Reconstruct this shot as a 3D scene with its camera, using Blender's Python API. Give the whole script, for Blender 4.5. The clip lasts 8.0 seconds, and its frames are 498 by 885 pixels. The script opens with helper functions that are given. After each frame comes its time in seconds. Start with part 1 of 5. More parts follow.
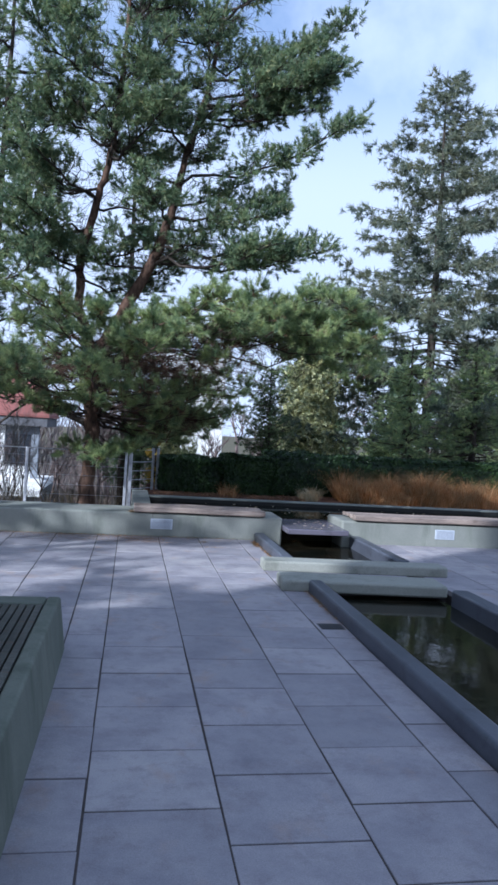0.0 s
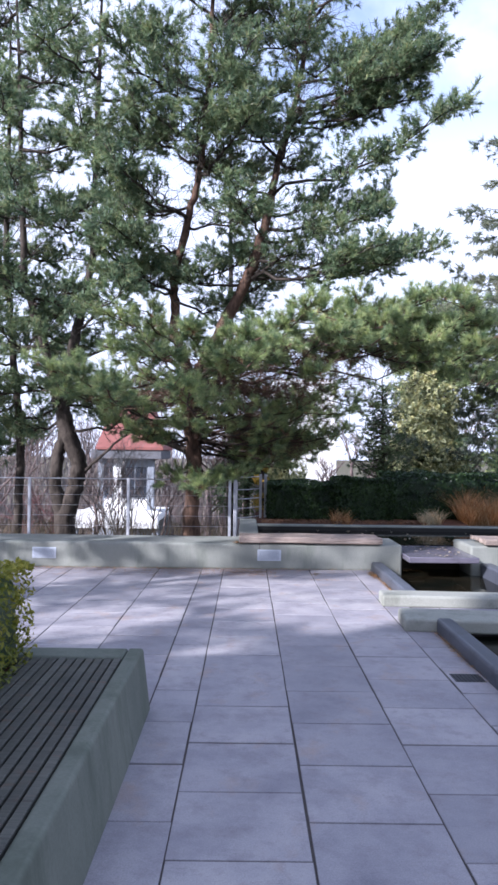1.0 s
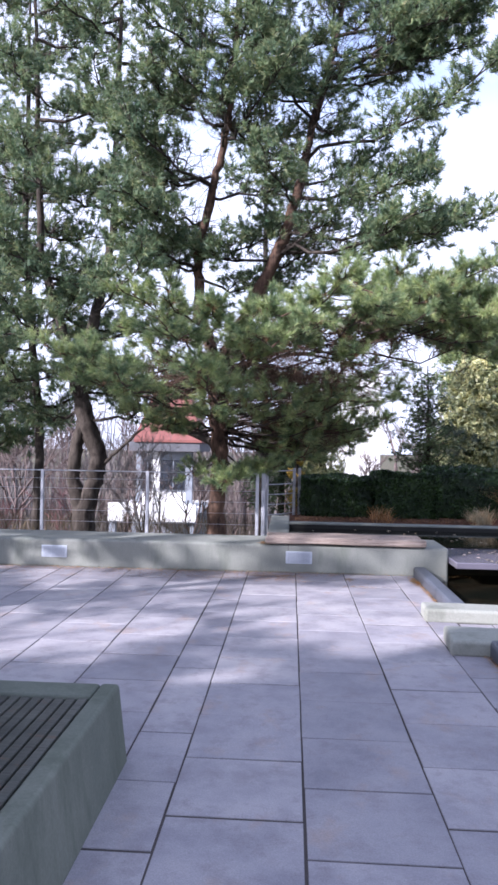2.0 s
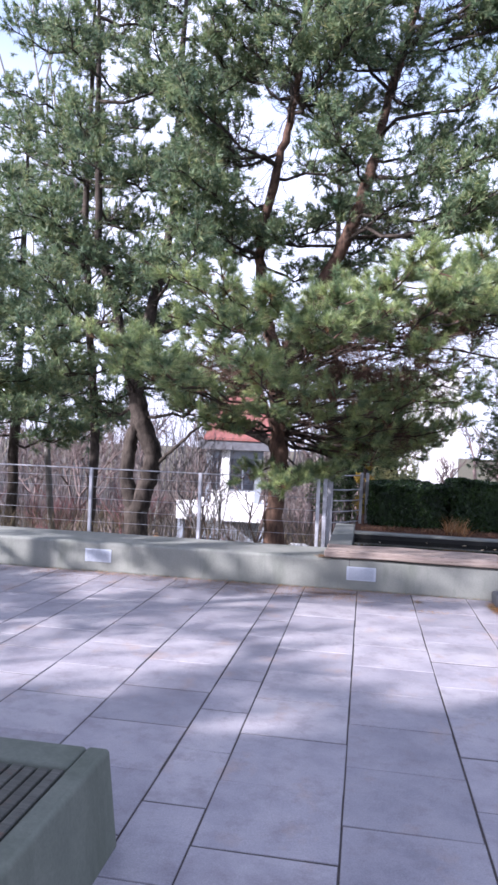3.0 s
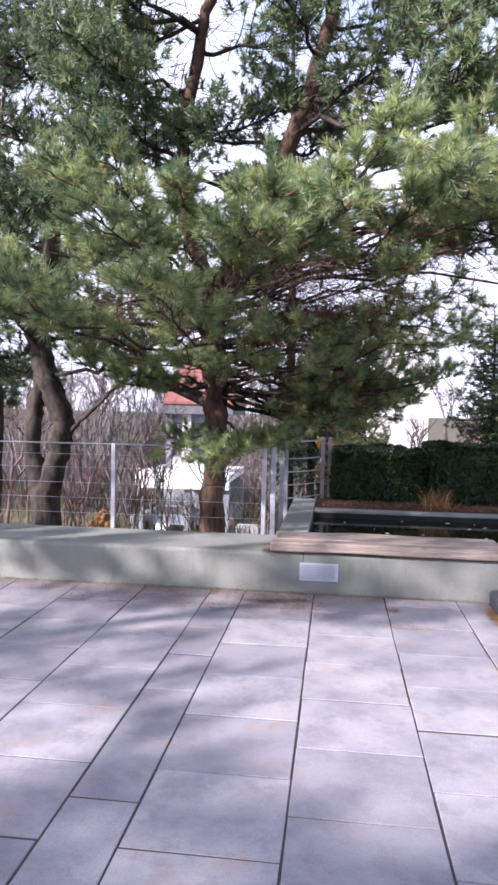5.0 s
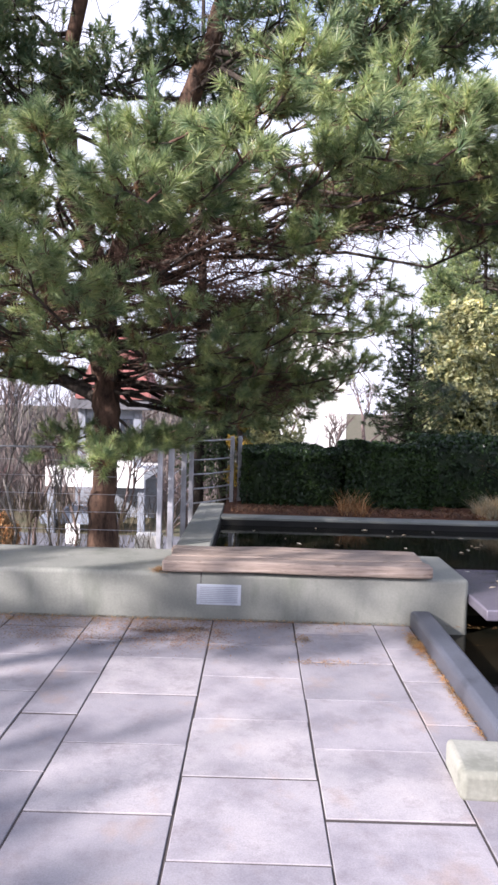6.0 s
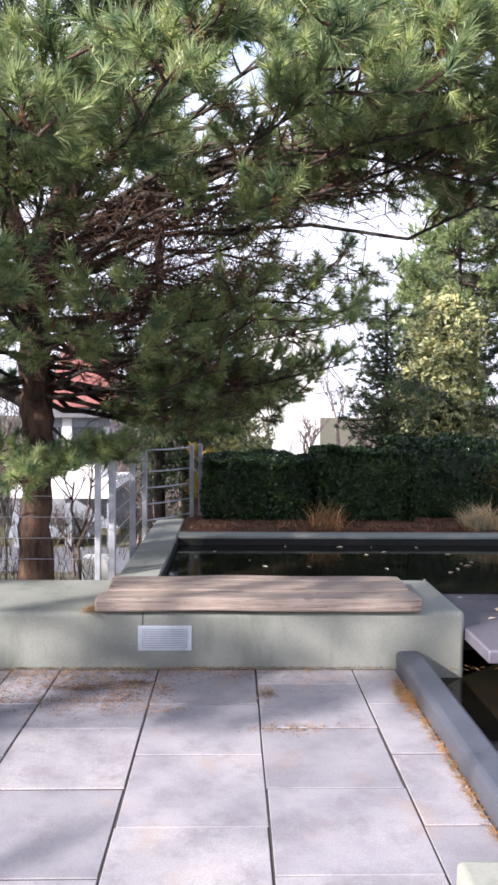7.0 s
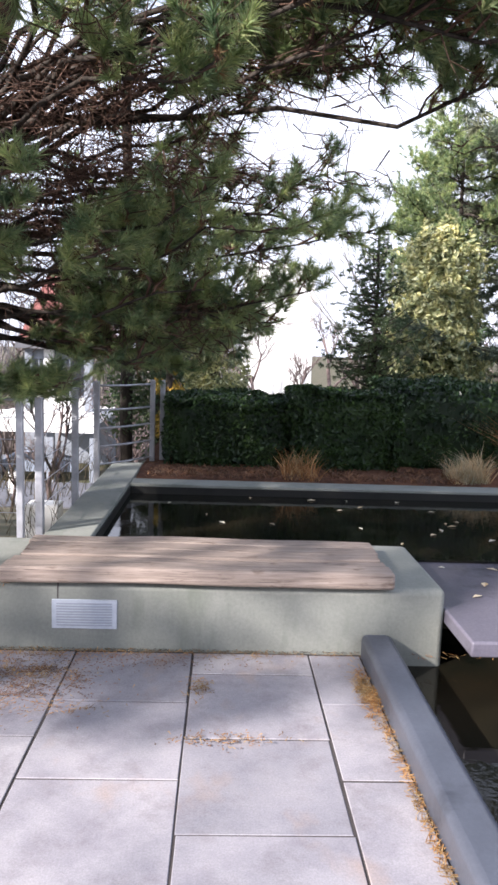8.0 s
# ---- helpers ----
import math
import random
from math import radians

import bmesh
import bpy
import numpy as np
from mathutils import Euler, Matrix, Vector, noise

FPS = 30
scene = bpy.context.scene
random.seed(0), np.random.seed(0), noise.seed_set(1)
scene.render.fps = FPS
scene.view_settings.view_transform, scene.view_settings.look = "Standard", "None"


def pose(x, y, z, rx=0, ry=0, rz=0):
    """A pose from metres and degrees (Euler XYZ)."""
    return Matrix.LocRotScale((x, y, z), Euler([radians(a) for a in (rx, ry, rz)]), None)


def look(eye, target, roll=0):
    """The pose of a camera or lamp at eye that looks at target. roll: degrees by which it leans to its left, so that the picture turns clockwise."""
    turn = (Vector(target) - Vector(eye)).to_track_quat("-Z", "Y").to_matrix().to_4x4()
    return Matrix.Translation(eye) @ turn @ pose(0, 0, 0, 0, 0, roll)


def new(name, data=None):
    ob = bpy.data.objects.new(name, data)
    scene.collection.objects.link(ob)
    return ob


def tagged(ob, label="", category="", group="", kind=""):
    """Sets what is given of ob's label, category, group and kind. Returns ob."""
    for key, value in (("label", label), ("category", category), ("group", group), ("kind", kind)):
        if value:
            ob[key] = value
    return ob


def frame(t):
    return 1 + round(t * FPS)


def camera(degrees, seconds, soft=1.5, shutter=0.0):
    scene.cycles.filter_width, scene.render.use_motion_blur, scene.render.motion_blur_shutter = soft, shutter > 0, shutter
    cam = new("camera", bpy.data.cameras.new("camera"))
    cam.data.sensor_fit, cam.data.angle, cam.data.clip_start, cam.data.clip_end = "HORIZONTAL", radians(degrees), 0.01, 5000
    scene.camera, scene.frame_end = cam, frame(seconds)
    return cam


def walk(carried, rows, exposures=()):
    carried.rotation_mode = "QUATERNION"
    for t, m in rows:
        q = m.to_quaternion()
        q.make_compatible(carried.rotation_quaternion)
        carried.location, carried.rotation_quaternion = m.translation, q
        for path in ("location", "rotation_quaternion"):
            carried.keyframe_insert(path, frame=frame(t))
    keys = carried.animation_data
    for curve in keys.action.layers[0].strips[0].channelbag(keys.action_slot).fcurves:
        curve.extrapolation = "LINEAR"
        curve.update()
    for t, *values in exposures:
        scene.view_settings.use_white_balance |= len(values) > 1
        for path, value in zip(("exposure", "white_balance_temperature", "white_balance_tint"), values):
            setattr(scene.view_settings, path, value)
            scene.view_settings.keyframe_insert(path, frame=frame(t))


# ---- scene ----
cam = camera(38.8, 8.0, soft=2.8)

PATH = [
    (0, (-0.495, -10.974, 1.696), (-0.167, -9.001, 1.667), 3.5),
    (0.5, (-0.408, -10.625, 1.716), (-0.241, -8.633, 1.763), 3.1),
    (1, (-0.291, -10.16, 1.648), (-0.287, -8.16, 1.68), 0.7),
    (1.2, (-0.226, -9.986, 1.649), (-0.281, -7.988, 1.701), 1.0),
    (2.3, (-0.065, -8.947, 1.611), (-0.205, -6.952, 1.614), 1.57),
    (2.5, (-0.047, -8.827, 1.616), (-0.213, -6.834, 1.629), 2.67),
    (3, (0.038, -8.358, 1.658), (-0.29, -6.385, 1.662), 2.42),
    (3.5, (0.037, -7.884, 1.660), (-0.235, -5.903, 1.630), 0.25),
    (4, (0.082, -7.342, 1.631), (-0.217, -5.366, 1.567), -0.5),
    (4.2, (0.088, -7.144, 1.625), (-0.180, -5.163, 1.605), 1.7),
    (5.3, (0.209, -5.973, 1.635), (-0.024, -3.99, 1.522), 1.1),
    (5.5, (0.249, -5.846, 1.624), (0.04, -3.858, 1.567), 1.6),
    (6, (0.295, -5.348, 1.649), (0.274, -3.35, 1.545), 1.5),
    (6.5, (0.389, -4.89, 1.638), (0.351, -2.898, 1.468), 0.4),
    (7, (0.452, -4.416, 1.628), (0.501, -2.418, 1.541), 0.4),
    (7.5, (0.577, -3.988, 1.619), (0.667, -1.995, 1.491), 0.7),
    (8, (0.735, -3.583, 1.604), (0.81, -1.602, 1.341), 1.9),
]
walk(cam, [(t, look(eye, aim, lean)) for t, eye, aim, lean in PATH],
     exposures=[(0.0, 0.40, 5080, 11), (0.5, 0.84, 5400, 17), (1.0, 0.98, 5480, 20), (2.5, 1.20, 5600, 24), (3.5, 1.24, 5630, 25), (5.5, 1.22, 5970, 24), (6.5, 1.27, 6100, 20), (8.0, 1.29, 6080, 17)])

# ---- light ----
SUN_AZ = math.atan2(-0.80, -0.60)          # towards the sun, from +y clockwise
SUN_EL = radians(27)
world = bpy.data.worlds.new("sky_world")
scene.world = world
world.use_nodes = True
wn = world.node_tree.nodes
sky = wn.new("ShaderNodeTexSky")
sky.sky_type = "NISHITA"
sky.sun_disc = False
sky.sun_elevation = SUN_EL
sky.sun_rotation = SUN_AZ
sky.air_density = 1.0
sky.dust_density = 1.5
wn["Background"].inputs["Strength"].default_value = 0.15
cloud = wn.new("ShaderNodeTexNoise")
cloud.inputs["Scale"].default_value = 2.2
cloud.inputs["Detail"].default_value = 7
cloud.inputs["Roughness"].default_value = 0.55
cover = wn.new("ShaderNodeMapRange")
cover.interpolation_type = "SMOOTHSTEP"
cover.inputs["From Min"].default_value = 0.38
cover.inputs["From Max"].default_value = 0.64
cover.inputs["To Max"].default_value = 0.9
cloudy = wn.new("ShaderNodeMix")
cloudy.data_type = "RGBA"
cloudy.inputs["B"].default_value = (4.6, 4.78, 5.2, 1)
wl = world.node_tree.links
wl.new(cloud.outputs["Fac"], cover.inputs["Value"])
# thin bright haze towards the horizon
where = wn.new("ShaderNodeTexCoord")
height = wn.new("ShaderNodeSeparateXYZ")
haze = wn.new("ShaderNodeMapRange")
haze.interpolation_type = "SMOOTHSTEP"
for key, value in (("From Min", 0.30), ("From Max", 0.58), ("To Min", 0.95), ("To Max", 0.0)):
    haze.inputs[key].default_value = value
most = wn.new("ShaderNodeMath")
most.operation = "MAXIMUM"
wl.new(where.outputs["Generated"], height.inputs["Vector"])
wl.new(height.outputs["Z"], haze.inputs["Value"])
wl.new(haze.outputs["Result"], most.inputs[0])
wl.new(cover.outputs["Result"], most.inputs[1])
wl.new(most.outputs["Value"], cloudy.inputs["Factor"])
wl.new(sky.outputs["Color"], cloudy.inputs["A"])
wl.new(cloudy.outputs["Result"], wn["Background"].inputs["Color"])

sun_data = bpy.data.lights.new("sun", "SUN")
sun_data.energy = 5.0
sun_data.angle = radians(0.9)
sun_data.color = (1.0, 0.935, 0.84)
sun = new("sun", sun_data)
to_sun = Vector((math.sin(SUN_AZ) * math.cos(SUN_EL), math.cos(SUN_AZ) * math.cos(SUN_EL), math.sin(SUN_EL)))
sun.matrix_world = look(to_sun * 40, (0, 0, 0))

# ---- materials ----


def material(name, rough=0.8, metal=0.0, spec=0.5):
    mat = bpy.data.materials.new(name)
    mat.use_nodes = True
    nt = mat.node_tree
    b = nt.nodes["Principled BSDF"]
    b.inputs["Roughness"].default_value = rough
    b.inputs["Metallic"].default_value = metal
    b.inputs["Specular IOR Level"].default_value = spec
    return mat, nt, b


def coords(nt, world_space=False):
    if world_space:
        return nt.nodes.new("ShaderNodeNewGeometry").outputs["Position"]
    return nt.nodes.new("ShaderNodeTexCoord").outputs["Object"]


def noise_node(nt, where, scale, detail=4.0, rough=0.6, stretch=None):
    n = nt.nodes.new("ShaderNodeTexNoise")
    n.inputs["Scale"].default_value = scale
    n.inputs["Detail"].default_value = detail
    n.inputs["Roughness"].default_value = rough
    if stretch:
        m = nt.nodes.new("ShaderNodeMapping")
        m.inputs["Scale"].default_value = stretch
        nt.links.new(where, m.inputs["Vector"])
        where = m.outputs["Vector"]
    nt.links.new(where, n.inputs["Vector"])
    return n.outputs["Fac"]


def ramp(nt, fac, stops):
    r = nt.nodes.new("ShaderNodeValToRGB")
    e = r.color_ramp.elements
    while len(e) < len(stops):
        e.new(0.5)
    for k, (p, c) in enumerate(stops):
        e[k].position = p
        e[k].color = (*c, 1)
    nt.links.new(fac, r.inputs["Fac"])
    return r.outputs["Color"]


def mix(nt, a, b, fac, kind="MIX"):
    m = nt.nodes.new("ShaderNodeMix")
    m.data_type, m.blend_type = "RGBA", kind
    for socket, value in ((m.inputs["Factor"], fac), (m.inputs["A"], a), (m.inputs["B"], b)):
        if isinstance(value, (int, float)):
            socket.default_value = value
        elif isinstance(value, tuple):
            socket.default_value = (*value, 1)
        else:
            nt.links.new(value, socket)
    return m.outputs["Result"]


def bump(nt, b, height, strength, distance=0.01):
    n = nt.nodes.new("ShaderNodeBump")
    n.inputs["Strength"].default_value = strength
    n.inputs["Distance"].default_value = distance
    nt.links.new(height, n.inputs["Height"])
    nt.links.new(n.outputs["Normal"], b.inputs["Normal"])


def concrete(name, dark, light, stain, rough=0.85, stain_at=(0.52, 0.68), streaks=False):
    mat, nt, b = material(name, rough, spec=0.35)
    w = coords(nt, True)
    c = ramp(nt, noise_node(nt, w, 1.3, 6, 0.65), [(0.3, dark), (0.7, light)])
    fine = noise_node(nt, w, 60, 3, 0.7)
    c = mix(nt, c, ramp(nt, fine, [(0.3, (0.80, 0.80, 0.80)), (0.7, (1.12, 1.12, 1.12))]), 0.6, "MULTIPLY")
    blot = noise_node(nt, w, 2.6, 5, 0.7, (1, 1, 0.25) if streaks else None)
    c = mix(nt, c, stain, ramp(nt, blot, [(stain_at[0], (0, 0, 0)), (stain_at[1], (0.75, 0.75, 0.75))]))
    nt.links.new(c, b.inputs["Base Color"])
    bump(nt, b, mix(nt, fine, blot, 0.4), 0.35, 0.004)
    return mat




def paver_material():
    mat, nt, b = material("paver_concrete", 0.8, spec=0.35)
    w = coords(nt, True)
    info = nt.nodes.new("ShaderNodeObjectInfo")
    c = ramp(nt, info.outputs["Random"], [(0.0, (0.262, 0.248, 0.262)), (0.35, (0.312, 0.292, 0.304)), (0.7, (0.336, 0.313, 0.322)), (1.0, (0.37, 0.345, 0.345))])
    cloudy2 = noise_node(nt, w, 2.2, 6, 0.7)
    c = mix(nt, c, ramp(nt, cloudy2, [(0.30, (0.62, 0.62, 0.68)), (0.52, (0.97, 0.975, 0.99)), (0.75, (1.20, 1.18, 1.14))]), 0.9, "MULTIPLY")
    smear = noise_node(nt, w, 5.0, 7, 0.75)
    c = mix(nt, c, (0.20, 0.175, 0.185), ramp(nt, smear, [(0.50, (0, 0, 0)), (0.70, (0.75, 0.75, 0.75))]))
    rust = noise_node(nt, w, 3.1, 4, 0.6, (1, 0.7, 1))
    c = mix(nt, c, (0.33, 0.24, 0.19), ramp(nt, rust, [(0.58, (0, 0, 0)), (0.74, (0.6, 0.6, 0.6))]))
    grit = noise_node(nt, w, 130, 2, 0.8)
    c = mix(nt, c, ramp(nt, grit, [(0.3, (0.78, 0.78, 0.78)), (0.7, (1.16, 1.16, 1.16))]), 0.7, "MULTIPLY")
    nt.links.new(c, b.inputs["Base Color"])
    nt.links.new(ramp(nt, cloudy2, [(0.3, (0.6, 0.6, 0.6)), (0.7, (0.9, 0.9, 0.9))]), b.inputs["Roughness"])
    bump(nt, b, mix(nt, grit, smear, 0.5), 0.4, 0.004)
    return mat


PAVER = paver_material()
WALL = concrete("mossy_concrete", (0.19, 0.198, 0.172), (0.27, 0.275, 0.24), (0.115, 0.13, 0.10), 0.85, (0.52, 0.74), streaks=True)
CURB = concrete("sealed_curb", (0.052, 0.057, 0.072), (0.105, 0.114, 0.14), (0.028, 0.030, 0.038), 0.38)
SLAB = concrete("pale_slab", (0.25, 0.255, 0.215), (0.33, 0.33, 0.285), (0.14, 0.145, 0.115), 0.8)
SPILL = concrete("wet_slab", (0.09, 0.083, 0.108), (0.155, 0.142, 0.172), (0.055, 0.05, 0.06), 0.25)
BENCH = concrete("bench_concrete", (0.115, 0.128, 0.10), (0.18, 0.19, 0.15), (0.075, 0.088, 0.062), 0.85, (0.5, 0.7), streaks=True)
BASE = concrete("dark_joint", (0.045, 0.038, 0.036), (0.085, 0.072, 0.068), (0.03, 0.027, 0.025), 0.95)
LINER = concrete("wet_black_liner", (0.012, 0.012, 0.010), (0.022, 0.021, 0.018), (0.008, 0.008, 0.007), 0.6)
FACADE = concrete("facade_render", (0.42, 0.41, 0.39), (0.52, 0.50, 0.48), (0.34, 0.33, 0.31), 0.9)
GREYWALL = concrete("grey_paint", (0.20, 0.22, 0.25), (0.28, 0.30, 0.33), (0.16, 0.17, 0.19), 0.8)
WHITE = concrete("white_render", (0.74, 0.73, 0.70), (0.84, 0.83, 0.80), (0.62, 0.60, 0.57), 0.8)


def wood(name, dark, light, rough=0.75):
    mat, nt, b = material(name, rough, spec=0.3)
    o = coords(nt, True)
    g = noise_node(nt, o, 3.0, 6, 0.7, (1.0, 24, 24))
    big = noise_node(nt, o, 1.7, 3)
    c = mix(nt, ramp(nt, g, [(0.3, dark), (0.7, light)]), ramp(nt, big, [(0.35, (0.7, 0.7, 0.7)), (0.65, (1.1, 1.08, 1.05))]), 0.8, "MULTIPLY")
    info = nt.nodes.new("ShaderNodeObjectInfo")
    c = mix(nt, c, ramp(nt, info.outputs["Random"], [(0.0, (0.78, 0.76, 0.76)), (1.0, (1.18, 1.16, 1.16))]), 1.0, "MULTIPLY")
    dark_lines = noise_node(nt, o, 2.0, 5, 0.8, (1.2, 40, 40))
    knot = noise_node(nt, o, 7.0, 3, 0.6, (1.0, 2.5, 2.5))
    c = mix(nt, c, (0.12, 0.075, 0.05), ramp(nt, knot, [(0.60, (0, 0, 0)), (0.72, (0.7, 0.7, 0.7))]))
    # thin dark lines drawn out along x
    c = mix(nt, c, (0.05, 0.038, 0.03), ramp(nt, dark_lines, [(0.55, (0, 0, 0)), (0.66, (0.85, 0.85, 0.85))]))
    nt.links.new(c, b.inputs["Base Color"])
    bump(nt, b, g, 0.5, 0.004)
    return mat


PLANK = wood("weathered_plank", (0.21, 0.165, 0.135), (0.46, 0.38, 0.32), 0.85)
SLAT = wood("dark_slat", (0.06, 0.064, 0.054), (0.125, 0.125, 0.105))


def bark(name, dark, light, scale=9):
    mat, nt, b = material(name, 0.95, spec=0.15)
    o = coords(nt, True)
    g = noise_node(nt, o, scale, 6, 0.75, (1, 1, 0.35))
    c = ramp(nt, g, [(0.35, dark), (0.62, light)])
    nt.links.new(c, b.inputs["Base Color"])
    bump(nt, b, g, 0.9, 0.03)
    return mat


PINE_BARK = bark("pine_bark", (0.03, 0.021, 0.017), (0.15, 0.092, 0.064), 12)
DARK_BARK = bark("dark_bark", (0.022, 0.018, 0.015), (0.085, 0.07, 0.058))
DRY_TWIG = bark("dry_pine_twig", (0.05, 0.03, 0.023), (0.19, 0.115, 0.085), 14)
BARE_BARK = bark("bare_twig_bark", (0.09, 0.065, 0.06), (0.22, 0.17, 0.155))
RED_TWIG = bark("red_twig", (0.12, 0.05, 0.05), (0.24, 0.12, 0.12))
PALE_BARK = bark("pale_bark", (0.12, 0.11, 0.10), (0.27, 0.25, 0.23))


def leafy(name, tones, patch=2.0, rough=0.55, through_light=0.25, swing=((0.6, 0.72, 0.75), (1.35, 1.22, 1.0))):
    """Leaf or needle surface: tone by leaf and by patch; some light passes through."""
    mat, nt, b = material(name, rough, spec=0.35)
    geo = nt.nodes.new("ShaderNodeNewGeometry")
    c = ramp(nt, geo.outputs["Random Per Island"], [(k / (len(tones) - 1), t) for k, t in enumerate(tones)])
    n = noise_node(nt, geo.outputs["Position"], patch, 2)
    c = mix(nt, c, ramp(nt, n, [(0.35, swing[0]), (0.65, swing[1])]), 0.8, "MULTIPLY")
    nt.links.new(c, b.inputs["Base Color"])
    if through_light:
        tr = nt.nodes.new("ShaderNodeBsdfTranslucent")
        nt.links.new(c, tr.inputs["Color"])
        ms = nt.nodes.new("ShaderNodeMixShader")
        ms.inputs["Fac"].default_value = through_light
        out = nt.nodes["Material Output"]
        nt.links.new(b.outputs["BSDF"], ms.inputs[1])
        nt.links.new(tr.outputs["BSDF"], ms.inputs[2])
        nt.links.new(ms.outputs["Shader"], out.inputs["Surface"])
    return mat


NEEDLE = leafy("pine_needle", [(0.17, 0.245, 0.12), (0.24, 0.325, 0.155), (0.30, 0.385, 0.20), (0.40, 0.42, 0.24)], 5.5, 0.36, 0.42, ((0.38, 0.50, 0.52), (1.75, 1.55, 1.2)))
NEEDLE_BLUE = leafy("blue_green_needle", [(0.095, 0.15, 0.085), (0.15, 0.22, 0.125), (0.20, 0.265, 0.155), (0.30, 0.30, 0.16)], 3.0, 0.45, 0.4, ((0.5, 0.6, 0.65), (1.5, 1.4, 1.15)))
FIR = leafy("fir_needle", [(0.10, 0.125, 0.09), (0.17, 0.195, 0.145), (0.24, 0.255, 0.18)], 1.0, 0.5, 0.35)
# hedge tones lowered to stand in for shade; the brightest mimics lit leaves
HEDGE = leafy("hedge_leaf", [(0.012, 0.026, 0.012), (0.024, 0.046, 0.018), (0.055, 0.10, 0.032)], 2.6, 0.36, 0.25, ((0.5, 0.6, 0.6), (1.6, 1.5, 1.1)))
BOX_LEAF = leafy("box_leaf", [(0.15, 0.17, 0.03), (0.25, 0.26, 0.04), (0.36, 0.34, 0.07)], 4.0, 0.5, 0.4)
# ivy tones paled to stand in for sunlight on the tree
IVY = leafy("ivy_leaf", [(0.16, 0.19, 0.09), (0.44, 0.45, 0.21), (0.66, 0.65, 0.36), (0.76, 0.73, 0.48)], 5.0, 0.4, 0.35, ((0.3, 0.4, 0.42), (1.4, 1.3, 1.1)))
CYPRESS = leafy("cypress_leaf", [(0.045, 0.075, 0.038), (0.075, 0.11, 0.05), (0.10, 0.135, 0.06)], 1.5)
REED = leafy("dry_reed", [(0.27, 0.12, 0.045), (0.48, 0.24, 0.095), (0.66, 0.45, 0.25)], 2.5, 0.8)
STRAW = leafy("pale_straw", [(0.42, 0.27, 0.14), (0.64, 0.50, 0.31), (0.76, 0.67, 0.49)], 4.0, 0.8)
BROWN_BITS = leafy("brown_leaf_bits", [(0.11, 0.06, 0.042), (0.20, 0.105, 0.065), (0.30, 0.165, 0.09)], 6.0, 0.8, 0.1)
THICKET = leafy("far_twigs", [(0.10, 0.085, 0.09), (0.16, 0.14, 0.145), (0.24, 0.215, 0.215)], 0.3, 0.9, 0.1)
DEAD = leafy("withered_needle", [(0.14, 0.085, 0.05), (0.23, 0.145, 0.08), (0.33, 0.24, 0.13)], 3.0, 0.8, 0.3)
SCRUB = leafy("dry_scrub", [(0.05, 0.045, 0.028), (0.10, 0.08, 0.05), (0.16, 0.12, 0.08)], 2.0, 0.8)
LITTER = leafy("pine_litter", [(0.20, 0.10, 0.045), (0.34, 0.18, 0.07), (0.50, 0.34, 0.17)], 6.0, 0.8, 0.1)
YELLOW = leafy("yellow_leaf", [(0.30, 0.20, 0.03), (0.45, 0.30, 0.05), (0.25, 0.22, 0.04)], 5.0)
PALE_LEAF = leafy("fallen_leaf", [(0.40, 0.30, 0.18), (0.55, 0.44, 0.30), (0.62, 0.55, 0.45)], 5.0, 0.7, 0.1)


def ground_like(name, a, b2, c3, scale=2.0):
    mat, nt, b = material(name, 0.95, spec=0.2)
    w = coords(nt, True)
    c = ramp(nt, noise_node(nt, w, scale, 8, 0.7), [(0.3, a), (0.5, b2), (0.7, c3)])
    nt.links.new(c, b.inputs["Base Color"])
    bump(nt, b, noise_node(nt, w, scale * 12, 5, 0.7), 0.6, 0.03)
    return mat


SOIL = ground_like("leafy_soil", (0.05, 0.03, 0.02), (0.13, 0.06, 0.035), (0.22, 0.11, 0.06), 5)
GROUND = ground_like("rough_grass", (0.05, 0.06, 0.025), (0.10, 0.09, 0.055), (0.16, 0.13, 0.09), 0.8)
ASPHALT = ground_like("asphalt", (0.10, 0.10, 0.105), (0.13, 0.13, 0.14), (0.16, 0.16, 0.165), 3)

water_mat, nt, b = material("dark_water", 0.03)
b.inputs["IOR"].default_value = 1.33
nt.links.new(ramp(nt, noise_node(nt, coords(nt, True), 1.5, 4), [(0.4, (0.006, 0.007, 0.005)), (0.7, (0.022, 0.017, 0.010))]), b.inputs["Base Color"])
bump(nt, b, noise_node(nt, coords(nt, True), 9, 3), 0.12, 0.01)
WATER = water_mat

steel, nt, b = material("galvanised_steel", 0.5, 0.35)
nt.links.new(ramp(nt, noise_node(nt, coords(nt, True), 8, 4), [(0.35, (0.34, 0.34, 0.36)), (0.65, (0.50, 0.50, 0.53))]), b.inputs["Base Color"])
STEEL = steel
lamp_mat, nt, b = material("frosted_lamp_plate", 0.45)
nt.links.new(ramp(nt, noise_node(nt, coords(nt, True), 20, 3), [(0.3, (0.40, 0.43, 0.48)), (0.7, (0.50, 0.53, 0.58))]), b.inputs["Base Color"])
PLATE = lamp_mat
slot_mat, nt, b = material("louvre_slot", 0.6)
b.inputs["Base Color"].default_value = (0.30, 0.32, 0.36, 1)
SLOT = slot_mat
GRATE, nt, b = material("drain_iron", 0.6, 0.6)
b.inputs["Base Color"].default_value = (0.06, 0.06, 0.065, 1)
ROOF = concrete("red_roof", (0.20, 0.075, 0.062), (0.27, 0.105, 0.09), (0.15, 0.06, 0.055), 0.8)
GLASS, nt, b = material("window_glass", 0.05)
b.inputs["Base Color"].default_value = (0.03, 0.035, 0.045, 1)
